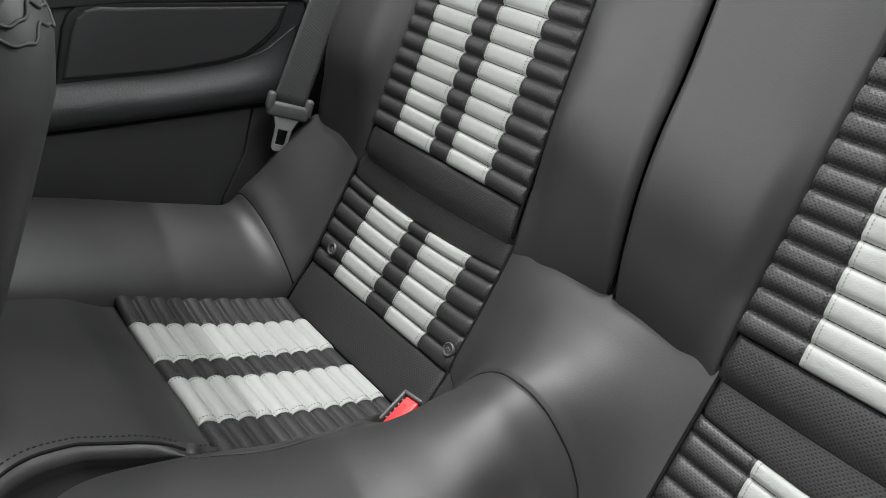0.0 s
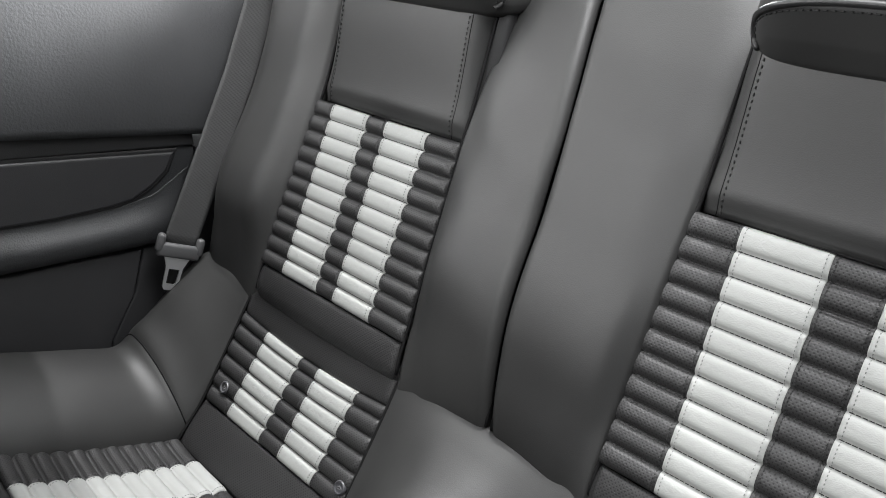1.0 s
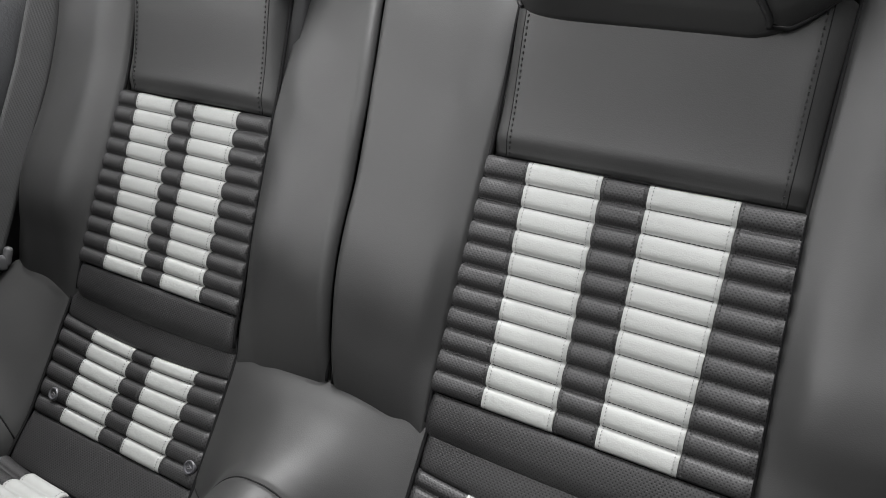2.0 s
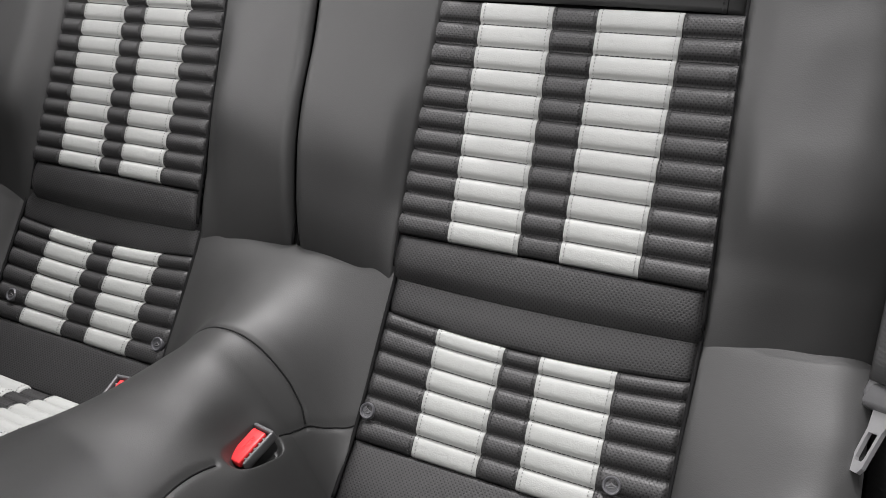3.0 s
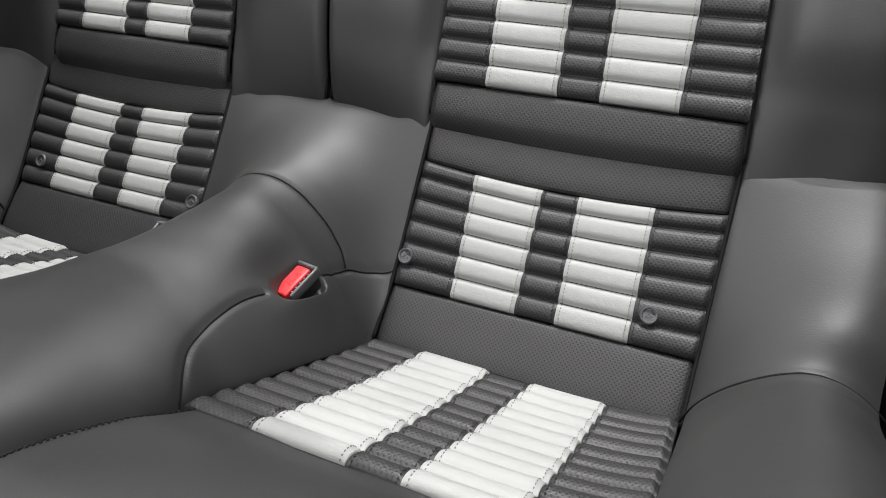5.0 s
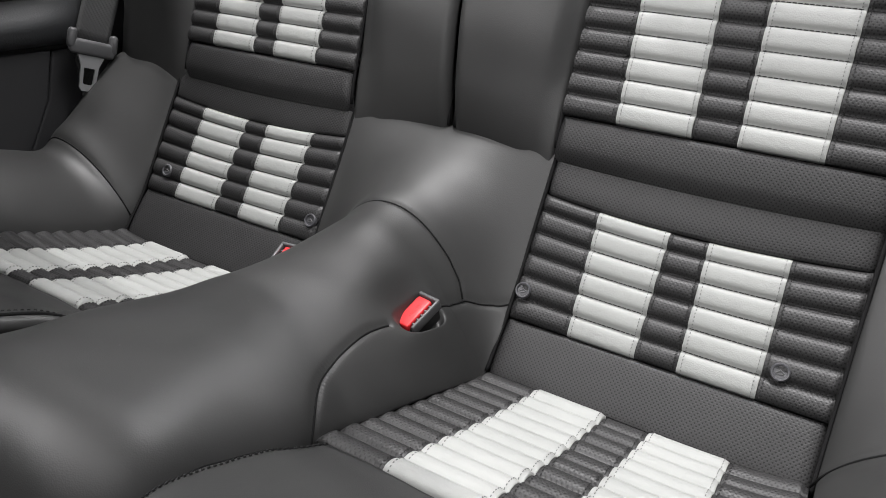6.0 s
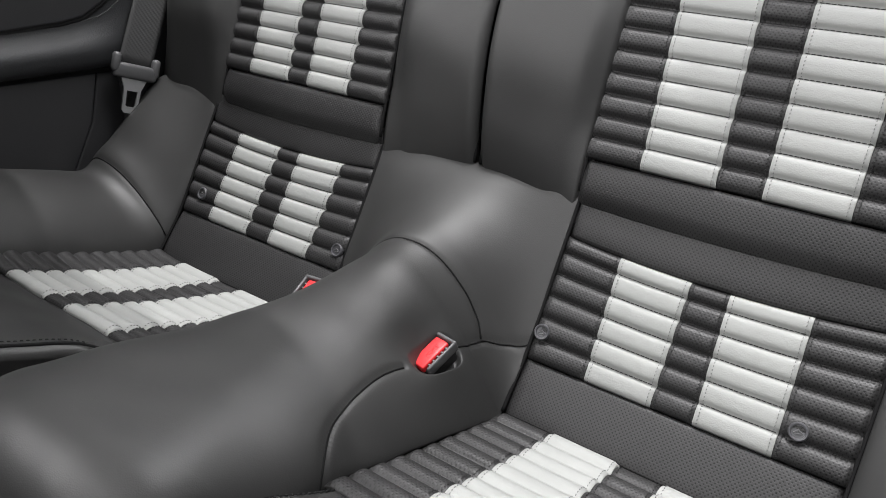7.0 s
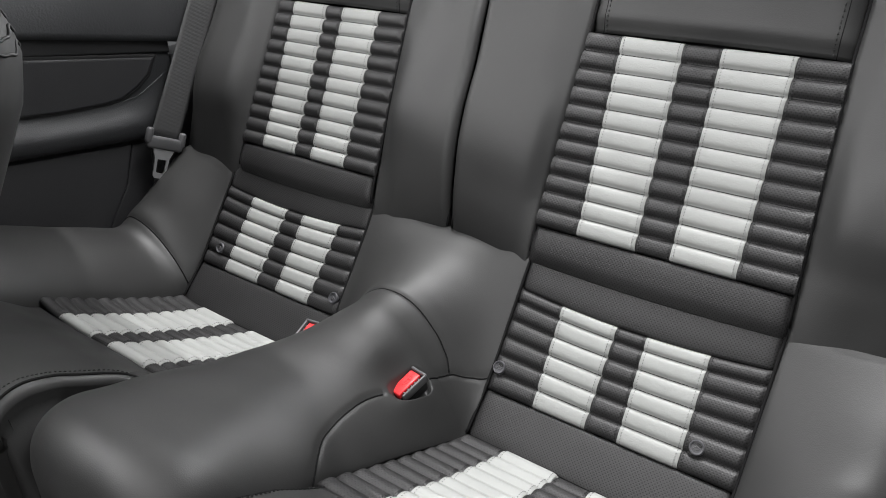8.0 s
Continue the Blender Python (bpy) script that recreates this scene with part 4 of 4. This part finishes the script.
# ---- front seat ----
def front_seat():
    ob = thing("front_seat", "charcoal leather front seat back with stitched edge", "car seat", (-0.455, -0.45, 0.3))
    nu, nv = 56, 40
    verts, faces = [], []
    for t in np.linspace(0, 1, nv):
        z = 0.30 + 0.62 * t
        half = lerp(t, (0, 0.2, 0.62, 0.85, 1), (0.12, 0.185, 0.238, 0.225, 0.15))
        deep = lerp(t, (0, 0.3, 0.62, 0.85, 1), (0.055, 0.074, 0.084, 0.062, 0.03))
        mid = -0.432 + 0.21 * t - 0.05 * (1 - t) ** 2 - 0.30 * max(t - 0.70, 0)
        for i in range(nu):
            a = 2 * math.pi * i / nu
            ca, sa = math.cos(a), math.sin(a)
            verts.append((-0.455 + half * math.copysign(abs(ca) ** 0.5, ca), mid + deep * math.copysign(abs(sa) ** 0.6, sa), z))
    for k in range(nv - 1):
        for i in range(nu):
            faces.append((k * nu + i, k * nu + (i + 1) % nu, (k + 1) * nu + (i + 1) % nu, (k + 1) * nu + i))
    faces += [tuple(range(nu))[::-1], tuple(range((nv - 1) * nu, nv * nu))]
    shell = linked("backrest", verts, faces, BLACK, ob)
    # gathered seams round the shoulder
    for k, lift in ((27, 0.0), (28, 0.001), (29, 0.0)):
        line = []
        for i in np.linspace(0, nu, nu * 5 + 1):
            j, f = int(i) % nu, i - int(i)
            p, q = (Vector(verts[r * nu + j]).lerp(Vector(verts[r * nu + (j + 1) % nu]), f) for r in (k, k + 1))
            out = Vector((p.x + 0.455, p.y + 0.30, 0)).normalized()
            line.append(p.lerp(q, 0.5 + 0.30 * math.sin(i * 1.3 + k * 0.5) + 0.12 * math.sin(i * 2.9)) + out * (0.0004 + lift))
        tube("shoulder_seam", shell, THREAD, line, 0.0016)
    block("cushion", ob, BLACK, (-0.68, -0.98, 0.12), (-0.22, -0.48, 0.30), 0.05)
    return ob


front_seat()


# ---- cabin ----
def structure(name, mat, lo, hi, label, category, bevel=0.01):
    ob = block(name, None, mat, lo, hi, bevel, label)
    return tagged(ob, label, category, "", "structure")


structure("floor", CARPET, (-0.70, -1.60, -0.03), (0.70, 0.50, 0.0), "dark brown-grey carpet on the car floor", "floor")
structure("bench_base", CARPET, (-0.63, -0.36, 0.0), (0.63, 0.45, 0.16), "dark carpeted step under the rear bench", "floor")
structure("parcel_shelf", TRIM, (-0.70, 0.47, 0.80), (0.70, 1.05, 0.84), "dark grained shelf behind the rear backrests", "shelf")
# high enough to hide the lit shelf behind the split
structure("rear_wall", GAP, (-0.70, 0.42, 0.0), (0.70, 0.47, 0.90), "dark bulkhead behind the rear bench", "wall")
# unseen panels and dashboard, added to keep stray light out of the cabin
structure("far_side_blocker", TRIM, (-0.76, -1.60, 0.0), (-0.70, -0.60, 0.80), "dark unseen panel added to block light on the far side", "door")
structure("near_side_blocker", TRIM, (0.72, -1.60, 0.0), (0.78, -0.42, 0.80), "dark unseen panel added to block light on the near side", "door")
structure("front_blocker", GAP, (-0.76, -1.66, 0.0), (0.78, -1.60, 0.92), "dark unseen panel added to block light at the front", "wall")
structure("dashboard", TRIM, (-0.70, -1.60, 0.30), (0.70, -1.35, 0.72), "dark dashboard at the front of the cabin", "dashboard")


def roof():
    """The unseen headliner; its skewed rear rim is shaped to cast the bench's shadow edge."""
    rim = [(-0.75, 0.158), (-0.69, 0.160), (-0.575, 0.165), (-0.35, 0.155), (-0.124, 0.1375), (-0.034, 0.1125), (0.111, 0.0775), (0.30, 0.030), (0.70, -0.020)]
    outline = [(-0.75, -0.80)] + rim + [(0.70, -0.80)]
    n = len(outline)
    verts = [(x, y, 1.45) for x, y in outline] + [(x, y, 1.48) for x, y in outline]
    faces = [tuple(range(n)), tuple(range(n, 2 * n))[::-1]]
    faces += [(i, i + n, (i + 1) % n + n, (i + 1) % n) for i in range(n)]
    ob = linked("ceiling", verts, faces, HEADLINER, None, "", False)
    return tagged(ob, "pale grey cloth headliner under the roof", "ceiling", "", "structure")


roof()
